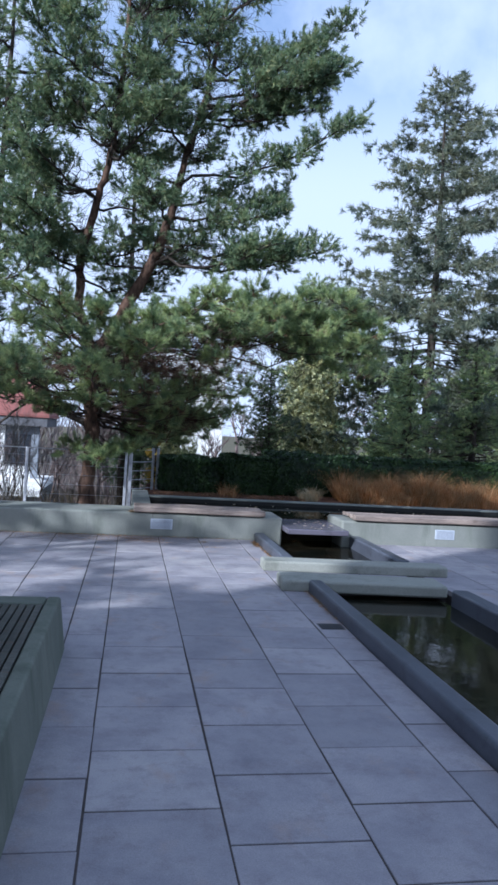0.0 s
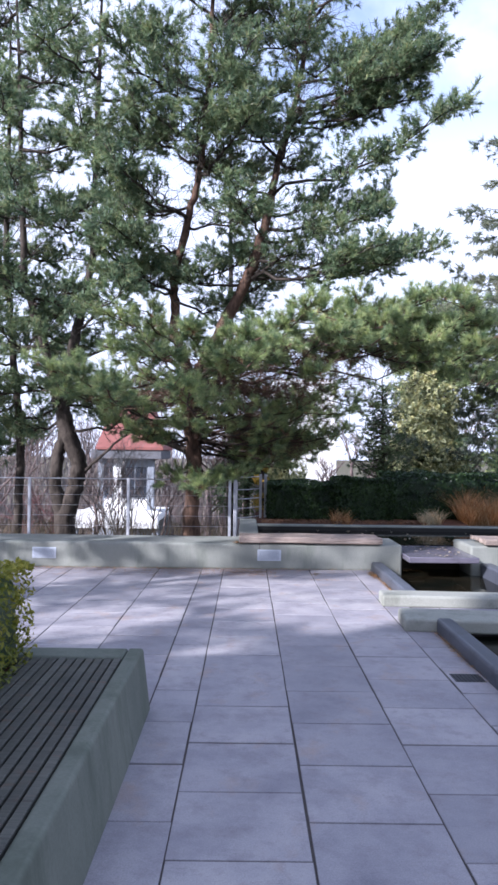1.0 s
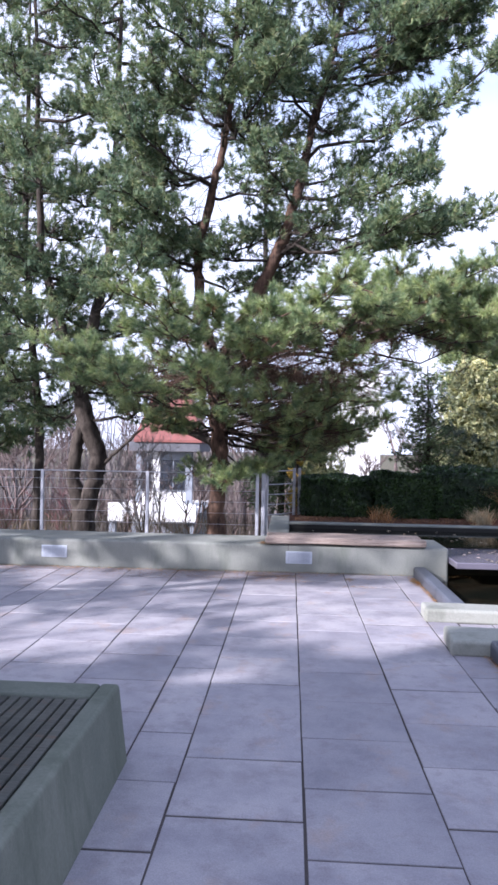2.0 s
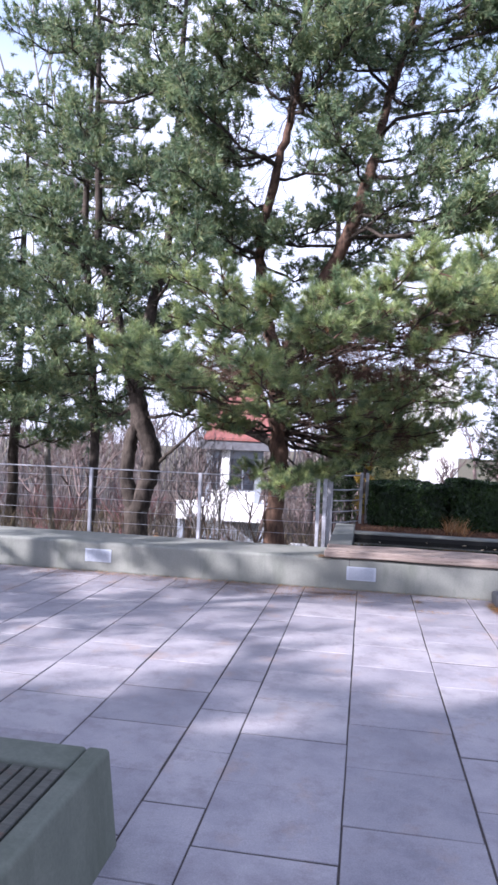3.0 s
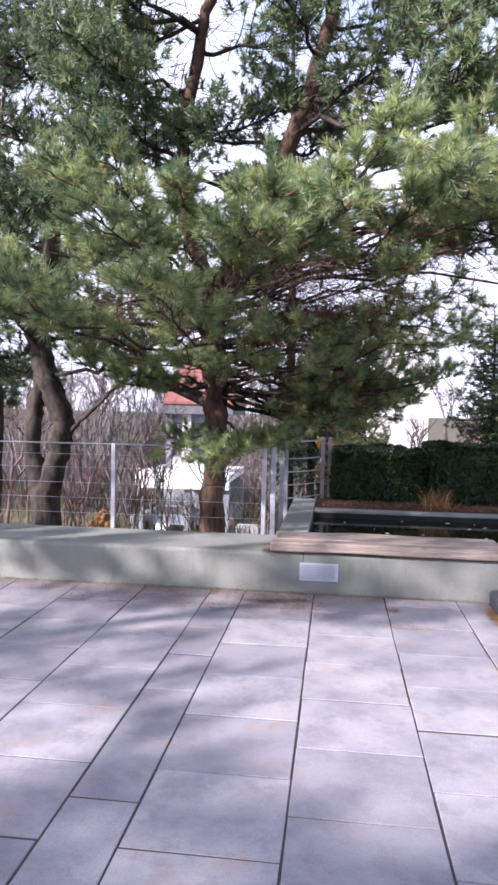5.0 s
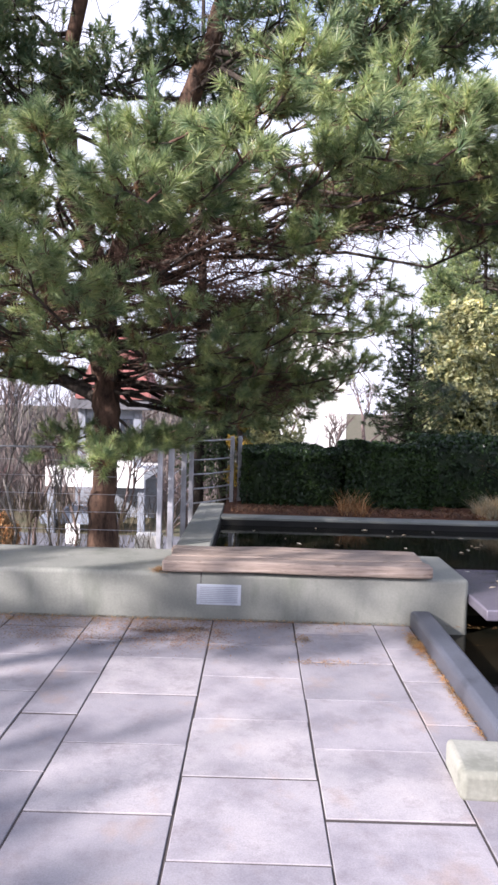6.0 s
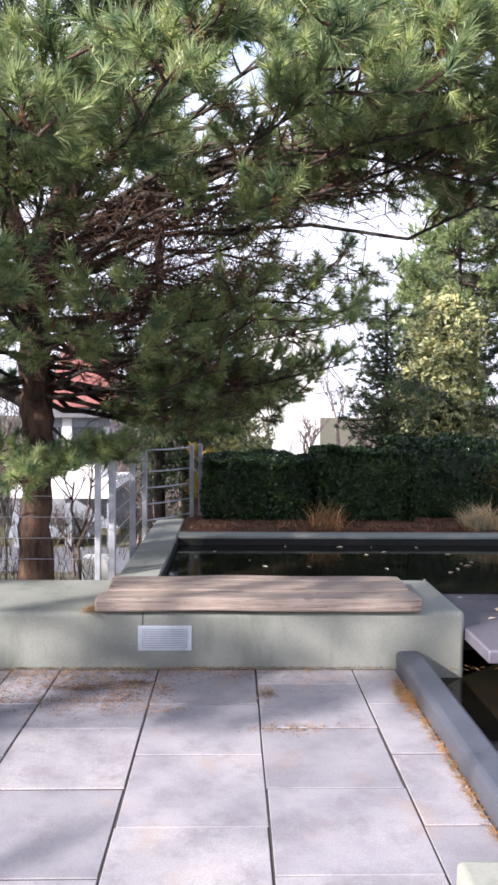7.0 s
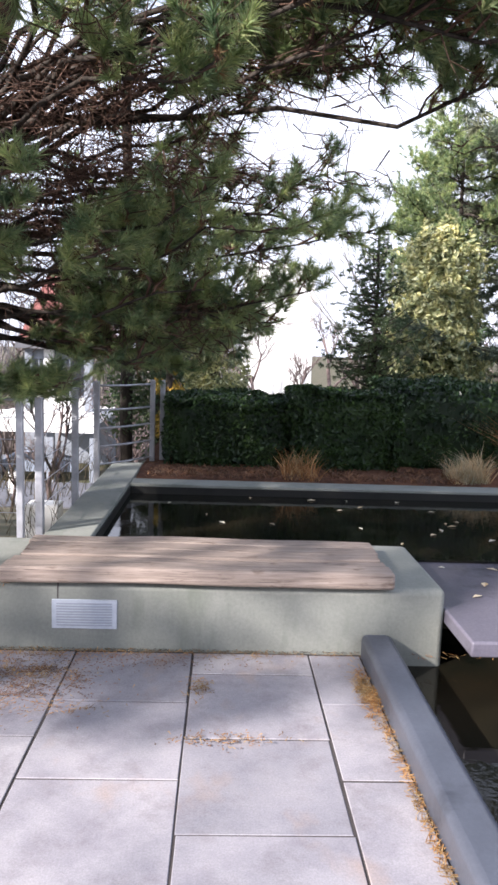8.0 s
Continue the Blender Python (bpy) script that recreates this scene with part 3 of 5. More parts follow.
class Foliage:
    """Boughs with side twigs; gathers wood and the places of needle tufts."""

    def __init__(self, seed, near=False):
        self.near = near
        self.rng = random.Random(seed)
        self.limbs, self.twigs, self.tufts, self.dead = [], Tubes(), [], []

    def limb(self, pts, radii, sides=6):
        t = Tubes()
        t.add(pts, radii, sides)
        self.limbs.append(t)

    def bough(self, a, b, r0, sag=0.05, density=1.0, reach=0.6, bare=0.3, tuft=1.0):
        rng = self.rng
        pts = bend(a, b, rng, 9, sag, 0.11 if self.near else 0.10)
        length = (Vector(b) - Vector(a)).length
        self.limb(pts, [r0 * (1 - 0.82 * k / 8) for k in range(9)], 6)
        count = max(4, int(length * 7 * density))
        for k in range(count):
            s = bare + (1 - bare) * (k + rng.random()) / count
            i = min(int(s * 8), 7)
            p = pts[i].lerp(pts[i + 1], s * 8 - i)
            d, side_dir, up = frame_of(pts[i + 1] - pts[i])
            sign = 1 if k % 2 else -1
            way = (d * rng.uniform(0.3, 0.9) + side_dir * sign * rng.uniform(0.3, 1.0) + Vector((0, 0, rng.uniform(-0.1, 0.8)))).normalized()
            ln = reach * rng.uniform(0.45, 1.0) * (1.15 - 0.6 * s)
            q = p + way * ln
            tw = bend(p, q, rng, 4, -0.06, 0.12)
            self.twigs.add(tw, [0.009, 0.0075, 0.006, 0.004], 4)
            # shoots crowd round the twig's end and open outwards like a fist
            heart = q - way * 0.09 * tuft
            spread = 0.07 if self.near else 0.095
            for j in range(rng.randint(3, 5) if self.near else rng.randint(6, 8)):
                e = q + Vector((rng.gauss(0, spread), rng.gauss(0, spread), rng.gauss(0.02, spread * 0.8))) * tuft
                w2 = ((e - heart).normalized() + way * 0.4 + Vector((0, 0, rng.uniform(0.0, 0.5)))).normalized()
                if self.near:
                    self.twigs.add([tw[2], e], [0.004, 0.003], 3)
                self.tufts.append((e, w2, tuft * rng.uniform(0.75, 1.15)))
            self.tufts.append((q, way + Vector((0, 0, 0.5)), tuft * rng.uniform(0.95, 1.25)))
            if self.near and rng.random() < 0.55:
                self.dead.append((tw[1].lerp(tw[2], rng.random()) - Vector((0, 0, 0.03)), way - Vector((0, 0, 0.5)), tuft * rng.uniform(0.6, 0.95)))

    def dead_twigs(self, a, b, count, size):
        rng = self.rng
        a, b = Vector(a), Vector(b)
        for _ in range(count):
            p = a.lerp(b, rng.random()) + Vector((rng.gauss(0, 0.05), rng.gauss(0, 0.05), rng.gauss(0, 0.05)))
            w2 = Vector((rng.gauss(0, 1), rng.gauss(0, 1), rng.gauss(0, 0.5))).normalized()
            q = p + w2 * size * rng.uniform(0.4, 1.2)
            tw = bend(p, q, rng, 5, 0.0, 0.2)
            self.twigs.add(tw, [0.0055, 0.0045, 0.0035, 0.0025, 0.0015], 3)
            for j in (1, 2, 3):
                e = tw[j] + (w2 + Vector((rng.gauss(0, 0.8), rng.gauss(0, 0.8), rng.gauss(0, 0.8)))).normalized() * size * rng.uniform(0.15, 0.5)
                self.twigs.add([tw[j], e], [0.0028, 0.0014], 3)

    def finish(self, t, template, needle_mat, wood_mat, twig_mat):
        if self.dead:
            tagged(under("dead_needles", place_mesh(mesh_tris("dead_needles", scatter(TUFT_DEAD, self.dead, self.rng), DEAD), t), t, "brown withered needles"), kind="stuff")
        for tb in self.limbs:
            under("limb", place_mesh(tb.mesh("limb", wood_mat), t), t)
        tagged(under("twig_growth", place_mesh(self.twigs.mesh("twig_growth", twig_mat), t), t), kind="stuff")
        tagged(under("crown", place_mesh(mesh_tris("crown", scatter(template, self.tufts, self.rng), needle_mat), t), t), kind="stuff")


def trunk_line(t, pts, radii, mat, name="trunk", seed=0, sides=16):
    """A trunk through the given points, with uneven bark."""
    rng = random.Random(seed)
    pts = [Vector(p) for p in pts]
    fine, rr = [], []
    for k in range(len(pts) - 1):
        for j in range(8):
            s = j / 8
            fine.append(pts[k].lerp(pts[k + 1], s) + Vector((rng.gauss(0, 0.01), rng.gauss(0, 0.01), 0)))
            rr.append((radii[k] * (1 - s) + radii[k + 1] * s) * rng.uniform(0.97, 1.03))
    fine.append(pts[-1])
    rr.append(radii[-1])
    tb = Tubes()
    tb.add(fine, rr, sides)
    rough = radii[0] * 0.11
    tb.v = [v + noise.noise_vector(Vector((v.x * 14, v.y * 14, v.z * 5))) * rough + noise.noise_vector(v * 30) * rough * 0.4 for v in tb.v]
    under(name, place_mesh(tb.mesh(name, mat), t), t)


TUFT_NEAR = needle_tuft(96, 0.094, 0.0060, random.Random(1), 0.8, (12, 76))
TUFT_DEAD = needle_tuft(34, 0.08, 0.005, random.Random(4))
TUFT_FAR = needle_tuft(17, 0.17, 0.023, random.Random(2))
TUFT_MID = needle_tuft(26, 0.088, 0.0140, random.Random(3), 0.8, (16, 84))

# the two-stemmed pine behind the wall, whose boughs reach over the terrace
pine = tree_thing("pine_tree", (-1.2, 1.6, 0), "two-stemmed pine with reddish bark and boughs over the terrace")
trunk_line(pine, [(-1.22, 1.62, -0.5), (-1.20, 1.60, 0.8), (-1.17, 1.55, 1.55), (-1.22, 1.65, 2.2), (-1.22, 1.60, 2.9)], [0.19, 0.122, 0.128, 0.132, 0.125], PINE_BARK, seed=1)
trunk_line(pine, [(-1.22, 1.60, 2.85), (-1.5, 1.35, 3.6), (-1.50, 1.1, 4.4), (-1.25, 0.8, 5.3), (-1.06, 0.75, 6.15), (-0.95, 0.8, 7.6), (-0.9, 0.8, 9.4)], [0.095, 0.08, 0.068, 0.058, 0.05, 0.04, 0.02], PINE_BARK, "stem", 2, 9)
trunk_line(pine, [(-1.2, 1.60, 2.85), (-0.75, 1.2, 3.6), (-0.28, 0.95, 4.5), (-0.02, 0.95, 5.4), (0.10, 1.1, 6.1), (0.45, 1.1, 7.4), (0.7, 1.1, 9.2)], [0.115, 0.10, 0.085, 0.07, 0.058, 0.045, 0.02], PINE_BARK, "stem", 3, 9)
pf = Foliage(5, True)
# boughs: the height at which they leave the trunk, and where they end
BEHIND_WALL = [
    (1.9, (0.9, 1.2, 1.72)), (1.75, (0.55, 1.9, 1.55)), (2.1, (1.15, 2.2, 2.05)), (2.6, (-1.6, 3.4, 2.8)), (2.5, (0.4, 3.4, 2.6)),
    (2.0, (-0.2, 2.6, 1.75)), (2.3, (1.9, 1.6, 2.45)), (2.7, (2.0, 3.1, 3.0)), (2.6, (1.4, 2.7, 2.7)),
    (2.4, (0.9, 2.2, 2.45)), (2.3, (0.5, 2.8, 2.3)), (2.5, (-0.1, 2.9, 2.7)), (2.3, (1.2, 2.8, 2.35)),
]
ALONG_WALL = [
    (2.8, (2.2, -0.6, 2.95)), (2.9, (-2.3, -0.4, 3.1)), (3.0, (1.5, -0.2, 3.3)),
    (2.6, (0.7, -0.6, 2.75)), (2.4, (-1.7, -0.8, 2.7)), (2.2, (0.1, 0.8, 2.2)), (2.1, (-2.3, 0.3, 2.3)), (2.9, (0.2, 0.2, 3.3)),
    (2.8, (-1.9, 0.2, 3.4)), (2.3, (0.5, 0.5, 2.35)), (2.9, (2.0, 0.2, 3.3)), (2.3, (-2.9, -0.4, 2.5)), (3.0, (1.9, -0.7, 3.55)),
    (3.1, (1.2, -0.8, 3.7)), (3.0, (2.5, -0.2, 3.4)),
    (2.9, (1.2, 0.6, 3.15)), (2.8, (1.6, 0.9, 3.3)), (2.7, (0.9, 0.9, 2.9)), (3.0, (1.9, 0.8, 3.6)), (2.8, (1.5, 0.3, 3.1)),
    (3.0, (-2.2, -0.6, 3.5)), (3.0, (-1.6, -0.9, 3.6)), (2.6, (-3.1, -0.6, 2.8)),
]
OVER_TERRACE = [
    (2.4, (0.2, -1.6, 2.78)), (2.6, (1.3, -1.3, 2.88)), (2.7, (0.8, -1.6, 3.0)), (2.3, (-0.3, -1.6, 2.55)), (2.3, (-1.1, -1.7, 2.4)),
    (2.2, (-1.95, -1.8, 2.4)), (3.0, (0.3, -1.2, 3.2)), (2.9, (-1.0, -1.2, 3.2)), (2.5, (-0.5, -1.0, 2.75)), (2.7, (-0.2, -1.5, 2.9)),
    (2.4, (-0.9, -1.0, 2.3)), (2.4, (-2.5, -1.0, 2.6)), (2.6, (-1.5, -1.6, 2.9)), (2.9, (1.5, -1.1, 3.2)), (2.9, (2.1, -1.2, 3.0)),
    (2.9, (3.0, -1.0, 3.2)), (2.8, (3.2, -0.4, 3.0)), (2.8, (2.8, -1.2, 3.0)), (2.9, (3.1, 0.2, 3.45)), (2.8, (2.7, -0.6, 3.35)), (2.6, (2.9, -0.7, 2.6)), (2.9, (2.5, -1.4, 3.3)),
]
# needles only towards the outside of the crown; inside it the boughs are bare
for ends, fullness in ((OVER_TERRACE, 0.58), (ALONG_WALL, 0.52), (BEHIND_WALL, 0.34)):
    for z0, end in ends:
        inner = end[1] > -0.3 and end[2] < 3.05
        if end[0] > -0.4 and end[1] < -0.8:
            end = (end[0], end[1], end[2] + 0.14)
        pf.bough((-1.2, 1.6, z0), end, 0.024, -0.06 if end[0] > -0.5 else 0.02, min(fullness, 0.30) if inner else fullness, 0.46, 0.64, 1.1)
        pf.dead_twigs(Vector((-1.2, 1.6, z0)).lerp(Vector(end), 0.25), Vector((-1.2, 1.6, z0)).lerp(Vector(end), 0.8), 17, 0.45)
for z0, end in ((1.9, (0.7, 2.4, 1.62)), (1.8, (0.2, 1.5, 1.55)), (1.9, (1.1, 1.7, 1.8)), (1.75, (0.35, 2.3, 1.42)), (1.8, (-0.3, 2.1, 1.5)), (2.0, (0.95, 2.9, 1.75)), (2.0, (1.3, 1.2, 2.0)), (1.9, (0.3, 3.0, 1.7))):
    pf.bough((-1.2, 1.6, z0), end, 0.028, 0.04, 1.15, 0.5, 0.35)
# lower skirt of the crown, thinly leaved
for z0, end in ((1.9, (-0.6, 0.3, 2.0)), (2.0, (0.1, 0.2, 2.1)), (1.8, (0.6, 0.8, 1.95)), (2.0, (-1.6, 0.0, 2.1)), (1.9, (-2.4, 0.4, 2.05)), (2.1, (1.0, 0.5, 2.25)),
                (2.2, (1.5, 1.0, 2.35)), (2.1, (-0.2, -0.5, 2.35)), (2.0, (-1.1, -0.4, 2.15)), (1.8, (0.3, 1.2, 1.75)), (2.2, (0.7, 0.1, 2.45))):
    pf.bough((-1.2, 1.6, z0), end, 0.02, 0.03, 0.48, 0.42, 0.48)
for z0, end in ((1.9, (-2.2, 1.2, 1.95)), (1.8, (-2.0, 2.5, 1.9)), (1.9, (-1.9, 0.6, 1.85)), (2.1, (-2.6, 1.6, 2.2))):
    pf.bough((-1.2, 1.6, z0), end, 0.026, 0.04, 1.2, 0.4, 0.4, 0.95)
for z0, end in ((1.45, (-0.3, 0.95, 1.32)), (1.4, (-1.0, 0.45, 1.12)), (1.5, (-0.75, 0.75, 1.15)), (1.45, (-1.55, 0.9, 1.2)), (1.6, (-0.5, 1.3, 1.25))):
    pf.bough((-1.2, 1.6, z0), end, 0.018, 0.05, 1.2, 0.3, 0.5)
pf.limb(bend((-1.2, 1.6, 1.6), (-2.3, 2.6, 2.25), pf.rng, 9, 0.03, 0.05), [0.07 - 0.006 * k for k in range(9)], 7)
pf.dead_twigs((-1.0, 1.5, 2.1), (0.9, 1.4, 1.85), 170, 0.55)
pf.dead_twigs((-0.9, 1.5, 2.35), (1.0, 1.5, 2.35), 260, 0.5)
pf.dead_twigs((-0.9, 2.0, 2.75), (0.8, 1.8, 2.8), 160, 0.5)
pf.dead_twigs((-0.9, 1.0, 2.55), (0.7, 0.1, 2.5), 110, 0.42)
pf.dead_twigs((-1.3, 1.0, 2.4), (-1.6, -1.0, 2.6), 60, 0.5)
pf.dead_twigs((-0.8, 1.2, 3.0), (1.6, 0.2, 3.2), 150, 0.6)
pf.dead_twigs((-0.6, 1.6, 2.7), (1.6, 1.8, 2.8), 130, 0.6)
UP_A = [((-1.5, 1.2, 4.2), (-2.7, 0.6, 4.9)), ((-1.4, 1.0, 4.8), (-2.8, 1.5, 5.4)), ((-1.25, 0.8, 5.3), (-2.3, -0.3, 5.9)),
        ((-1.1, 0.8, 6.0), (-0.2, -0.4, 6.5)), ((-1.06, 0.8, 6.2), (-2.3, 0.8, 6.9)), ((-1.0, 0.8, 6.9), (-0.3, 0.1, 7.7)), ((-1.0, 0.8, 7.2), (-2.0, 0.3, 8.0)),
        ((-0.95, 0.8, 8.0), (-0.3, 0.5, 8.9)), ((-0.9, 0.8, 8.5), (-1.7, 0.9, 9.3))]
UP_B = [((-0.3, 0.95, 4.4), (1.55, -0.3, 4.6)), ((-0.1, 0.95, 5.0), (1.6, 0.2, 5.2)), ((0.05, 1.0, 5.75), (2.55, -0.5, 6.45)), ((-0.05, 0.95, 5.2), (1.84, 0.84, 5.8)),
        ((0.15, 1.1, 6.4), (-0.6, -0.2, 6.9)), ((0.25, 1.1, 6.8), (2.1, 0.4, 7.6)), ((0.35, 1.1, 7.2), (2.3, -0.4, 7.3)), ((0.45, 1.1, 7.6), (2.75, 0.6, 8.7)),
        ((0.5, 1.1, 8.0), (-0.2, 0.4, 8.6)), ((0.6, 1.1, 8.6), (1.6, 0.6, 9.4)),
        ((-0.3, 0.95, 4.4), (2.4, 0.9, 5.0)), ((-0.2, 0.95, 4.7), (2.5, 0.2, 4.7)),
        ((0.35, 1.1, 7.1), (2.3, -0.1, 7.3)), ((0.4, 1.1, 7.4), (2.15, 0.2, 7.8)), ((0.3, 1.1, 7.0), (2.25, 0.3, 7.0)), ((-1.0, 0.8, 7.0), (-2.4, -0.2, 7.6)), ((-1.25, 0.8, 5.3), (-2.9, 0.3, 6.2))]
pf.finish(pine, TUFT_NEAR, NEEDLE, DARK_BARK, DRY_TWIG)
pu = Foliage(6)
up_rng = random.Random(8)
for stem, n in (([(-1.5, 1.1, 3.7), (-1.50, 1.1, 4.4), (-1.06, 0.75, 6.15), (-0.95, 0.8, 7.6), (-0.9, 0.8, 9.6)], 22), ([(-0.75, 1.2, 3.6), (-0.28, 0.95, 4.5), (0.10, 1.1, 6.1), (0.45, 1.1, 7.4), (0.7, 1.1, 9.6)], 20)):
    for k in range(3, n):
        j = min(int(k / n * 4), 3)
        root = Vector(stem[j]).lerp(Vector(stem[j + 1]), k / n * 4 - j)
        turn = k * 2.4 + up_rng.uniform(-0.4, 0.4)
        ln = up_rng.uniform(1.0, 1.75)
        pu.bough(root, root + Vector((math.cos(turn) * ln, math.sin(turn) * ln * 0.9, up_rng.uniform(0.0, 0.7))), 0.024, 0.07, 1.75, 0.52, 0.25, 1.15)
        pu.dead_twigs(root, root + Vector((math.cos(turn), math.sin(turn), 0.3)) * ln * 0.8, 14, 0.5)
for a, b2 in UP_A + UP_B:
    pu.bough(a, b2, 0.028, 0.07, 1.75, 0.52, 0.3, 1.15)
    pu.dead_twigs(a, Vector(a).lerp(Vector(b2), 0.6), 24, 0.6)
# darker blue-green needles here stand in for the shade on the upper crown
pu.finish(pine, TUFT_MID, NEEDLE_BLUE, DARK_BARK, DARK_BARK)


def pine_tree(base, stems, seed, label, z0, z1, reach, boughs, density=0.8, template=TUFT_MID, needle=NEEDLE_BLUE):
    """A pine with its stems given as point lists; boughs leave the stems between z0 and z1."""
    t = tree_thing("pine_tree", base, label)
    f = Foliage(seed)
    for k, (pts, radii) in enumerate(stems):
        trunk_line(t, pts, radii, DARK_BARK, "trunk" if k == 0 else "stem", seed + k, 9)
    for k in range(boughs):
        pts, radii = stems[k % len(stems)]
        s = z0 + (z1 - z0) * (k + f.rng.random()) / boughs
        a = Vector(pts[-1])
        for p, q in zip(pts, pts[1:]):
            if p[2] <= s <= q[2]:
                a = Vector(p).lerp(Vector(q), (s - p[2]) / (q[2] - p[2]))
        w = k * 2.4 + f.rng.uniform(-0.5, 0.5)
        ln = reach * (1.1 - 0.55 * (s - z0) / (z1 - z0)) * f.rng.uniform(0.7, 1.1)
        f.bough(a, a + Vector((math.cos(w) * ln, math.sin(w) * ln, f.rng.uniform(-0.1, 0.6))), 0.03, 0.06, density * 1.25, 0.55, 0.2, 1.25)
        f.dead_twigs(a, a + Vector((math.cos(w), math.sin(w), 0.1)) * ln * 0.5, 10, 0.6)
    f.finish(t, template, needle, DARK_BARK, DARK_BARK)
    return t


# twisted double-trunked pine beside it
twisted = pine_tree((-3.50, 2.4, 0.1), [
    ([(-3.50, 2.45, -0.8), (-3.52, 2.42, 0.45), (-3.36, 2.40, 0.95), (-3.27, 2.38, 1.45), (-3.46, 2.32, 1.95), (-3.58, 2.2, 2.6), (-3.30, 2.1, 3.6), (-3.00, 2.0, 5.0), (-2.90, 2.0, 10.2)], [0.22, 0.18, 0.135, 0.14, 0.145, 0.115, 0.09, 0.06, 0.02]),
    ([(-3.53, 2.42, 0.45), (-3.70, 2.38, 1.05), (-3.64, 2.36, 1.6), (-3.50, 2.32, 2.05), (-3.75, 2.3, 3.0), (-4.20, 2.1, 4.6), (-4.40, 2.0, 9.6)], [0.14, 0.11, 0.105, 0.12, 0.09, 0.06, 0.02])],
    31, "old pine with a dark twisted double trunk", 2.0, 10.0, 2.2, 48, 0.95)
trunk_line(twisted, [(-3.25, 2.36, 1.22), (-2.95, 2.3, 1.5), (-2.7, 2.25, 1.72), (-2.4, 2.2, 1.98), (-2.1, 2.2, 2.12)], [0.032, 0.026, 0.022, 0.017, 0.008], DARK_BARK, "limb", 9, 6)
pine_tree((-4.7, 3.3, 0.1), [([(-4.7, 3.3, -1.0), (-4.6, 3.3, 1.4), (-4.7, 3.3, 2.8), (-4.9, 3.2, 5.0), (-4.9, 3.2, 9.8)], [0.09, 0.08, 0.07, 0.06, 0.02])],
          41, "slender dark-trunked pine behind the fence", 2.2, 9.8, 2.1, 32)
pine_tree((-7.2, 2.6, 0.1), [([(-7.2, 2.6, -0.8), (-7.1, 2.6, 1.6), (-7.0, 2.6, 3.2), (-7.0, 2.6, 5.0)], [0.13, 0.11, 0.08, 0.02])],
          47, "dark low-branched pine at the fence", 1.9, 4.9, 2.1, 20)
pine_tree((-0.7, 6.9, -0.9), [([(-0.7, 6.9, -2.0), (-0.7, 6.9, 3.0), (-0.8, 6.9, 9.5)], [0.10, 0.08, 0.02])],
          53, "pine further back on the slope", 1.6, 9.3, 1.6, 16, 0.7)


pine_tree((-7.6, 6.0, -1.0), [([(-7.6, 6.0, -1.8), (-7.5, 6.0, 3.0), (-7.5, 6.0, 8.5)], [0.13, 0.10, 0.02])],
          54, "dark pine on the slope behind the fence", 1.2, 8.3, 2.2, 26, 0.8, TUFT_FAR)
pine_tree((-10.4, 4.6, -0.8), [([(-10.4, 4.6, -1.6), (-10.4, 4.6, 3.0), (-10.4, 4.6, 8.5)], [0.13, 0.10, 0.02])],
          55, "dark pine on the slope behind the fence", 1.0, 8.3, 2.2, 24, 0.8, TUFT_FAR)


def conifer(name, base, height, radius, seed, label, needle, template, whorl=0.3, droop=0.18, low=0.8, tuft=1.0, density=5.0, full=0.8):
    """A spire-shaped conifer: whorls of drooping boughs, shorter towards the tip."""
    t = tree_thing(name, base, label)
    f = Foliage(seed)
    b3 = Vector(base)
    wood = Tubes()
    trunk_line(t, [b3 - Vector((0, 0, 3.0)), b3 + Vector((0.05, 0, height * 0.5)), b3 + Vector((0, 0, height))], [min(radius, 3.0) * 0.07, min(radius, 3.0) * 0.04, 0.01], DARK_BARK, "trunk", seed, 8)
    z = low
    while z < height - 0.15:
        k = 1 - (z - low) / (height - low)
        ln = radius * k ** full + 0.12
        for j in range(max(4, int(5 + 4 * k))):
            if f.rng.random() < 0.08:
                continue
            w = f.rng.uniform(0, 6.283)
            l2 = ln * f.rng.uniform(0.6, 1.15)
            a = b3 + Vector((0, 0, z + f.rng.uniform(-0.1, 0.1)))
            d = Vector((math.cos(w), math.sin(w), 0))
            q = a + d * l2 + Vector((0, 0, l2 * f.rng.uniform(-droop * 1.6, droop * 0.6)))
            pts = bend(a, q, f.rng, 4, 0.08, 0.06)
            wood.add(pts, [0.02 * k + 0.008, 0.014 * k + 0.006, 0.008, 0.004], 4)
            for n2 in range(max(3, int(l2 * density))):
                s = f.rng.uniform(0.2, 1.0)
                i = min(int(s * 3), 2)
                o2 = pts[i].lerp(pts[i + 1], s * 3 - i)
                e = o2 + Vector((f.rng.gauss(0, 0.14), f.rng.gauss(0, 0.14), f.rng.uniform(-0.16, 0.06)))
                f.tufts.append((e, d + Vector((f.rng.gauss(0, 0.5), f.rng.gauss(0, 0.5), f.rng.uniform(-0.5, 0.2))), tuft * f.rng.uniform(0.7, 1.3)))
        z += whorl * (0.6 + 0.4 * k)
    tagged(under("branch_growth", place_mesh(wood.mesh("branch_growth", DARK_BARK), t), t), kind="stuff")
    tagged(under("crown", place_mesh(mesh_tris("crown", scatter(template, f.tufts, f.rng), needle), t), t), kind="stuff")


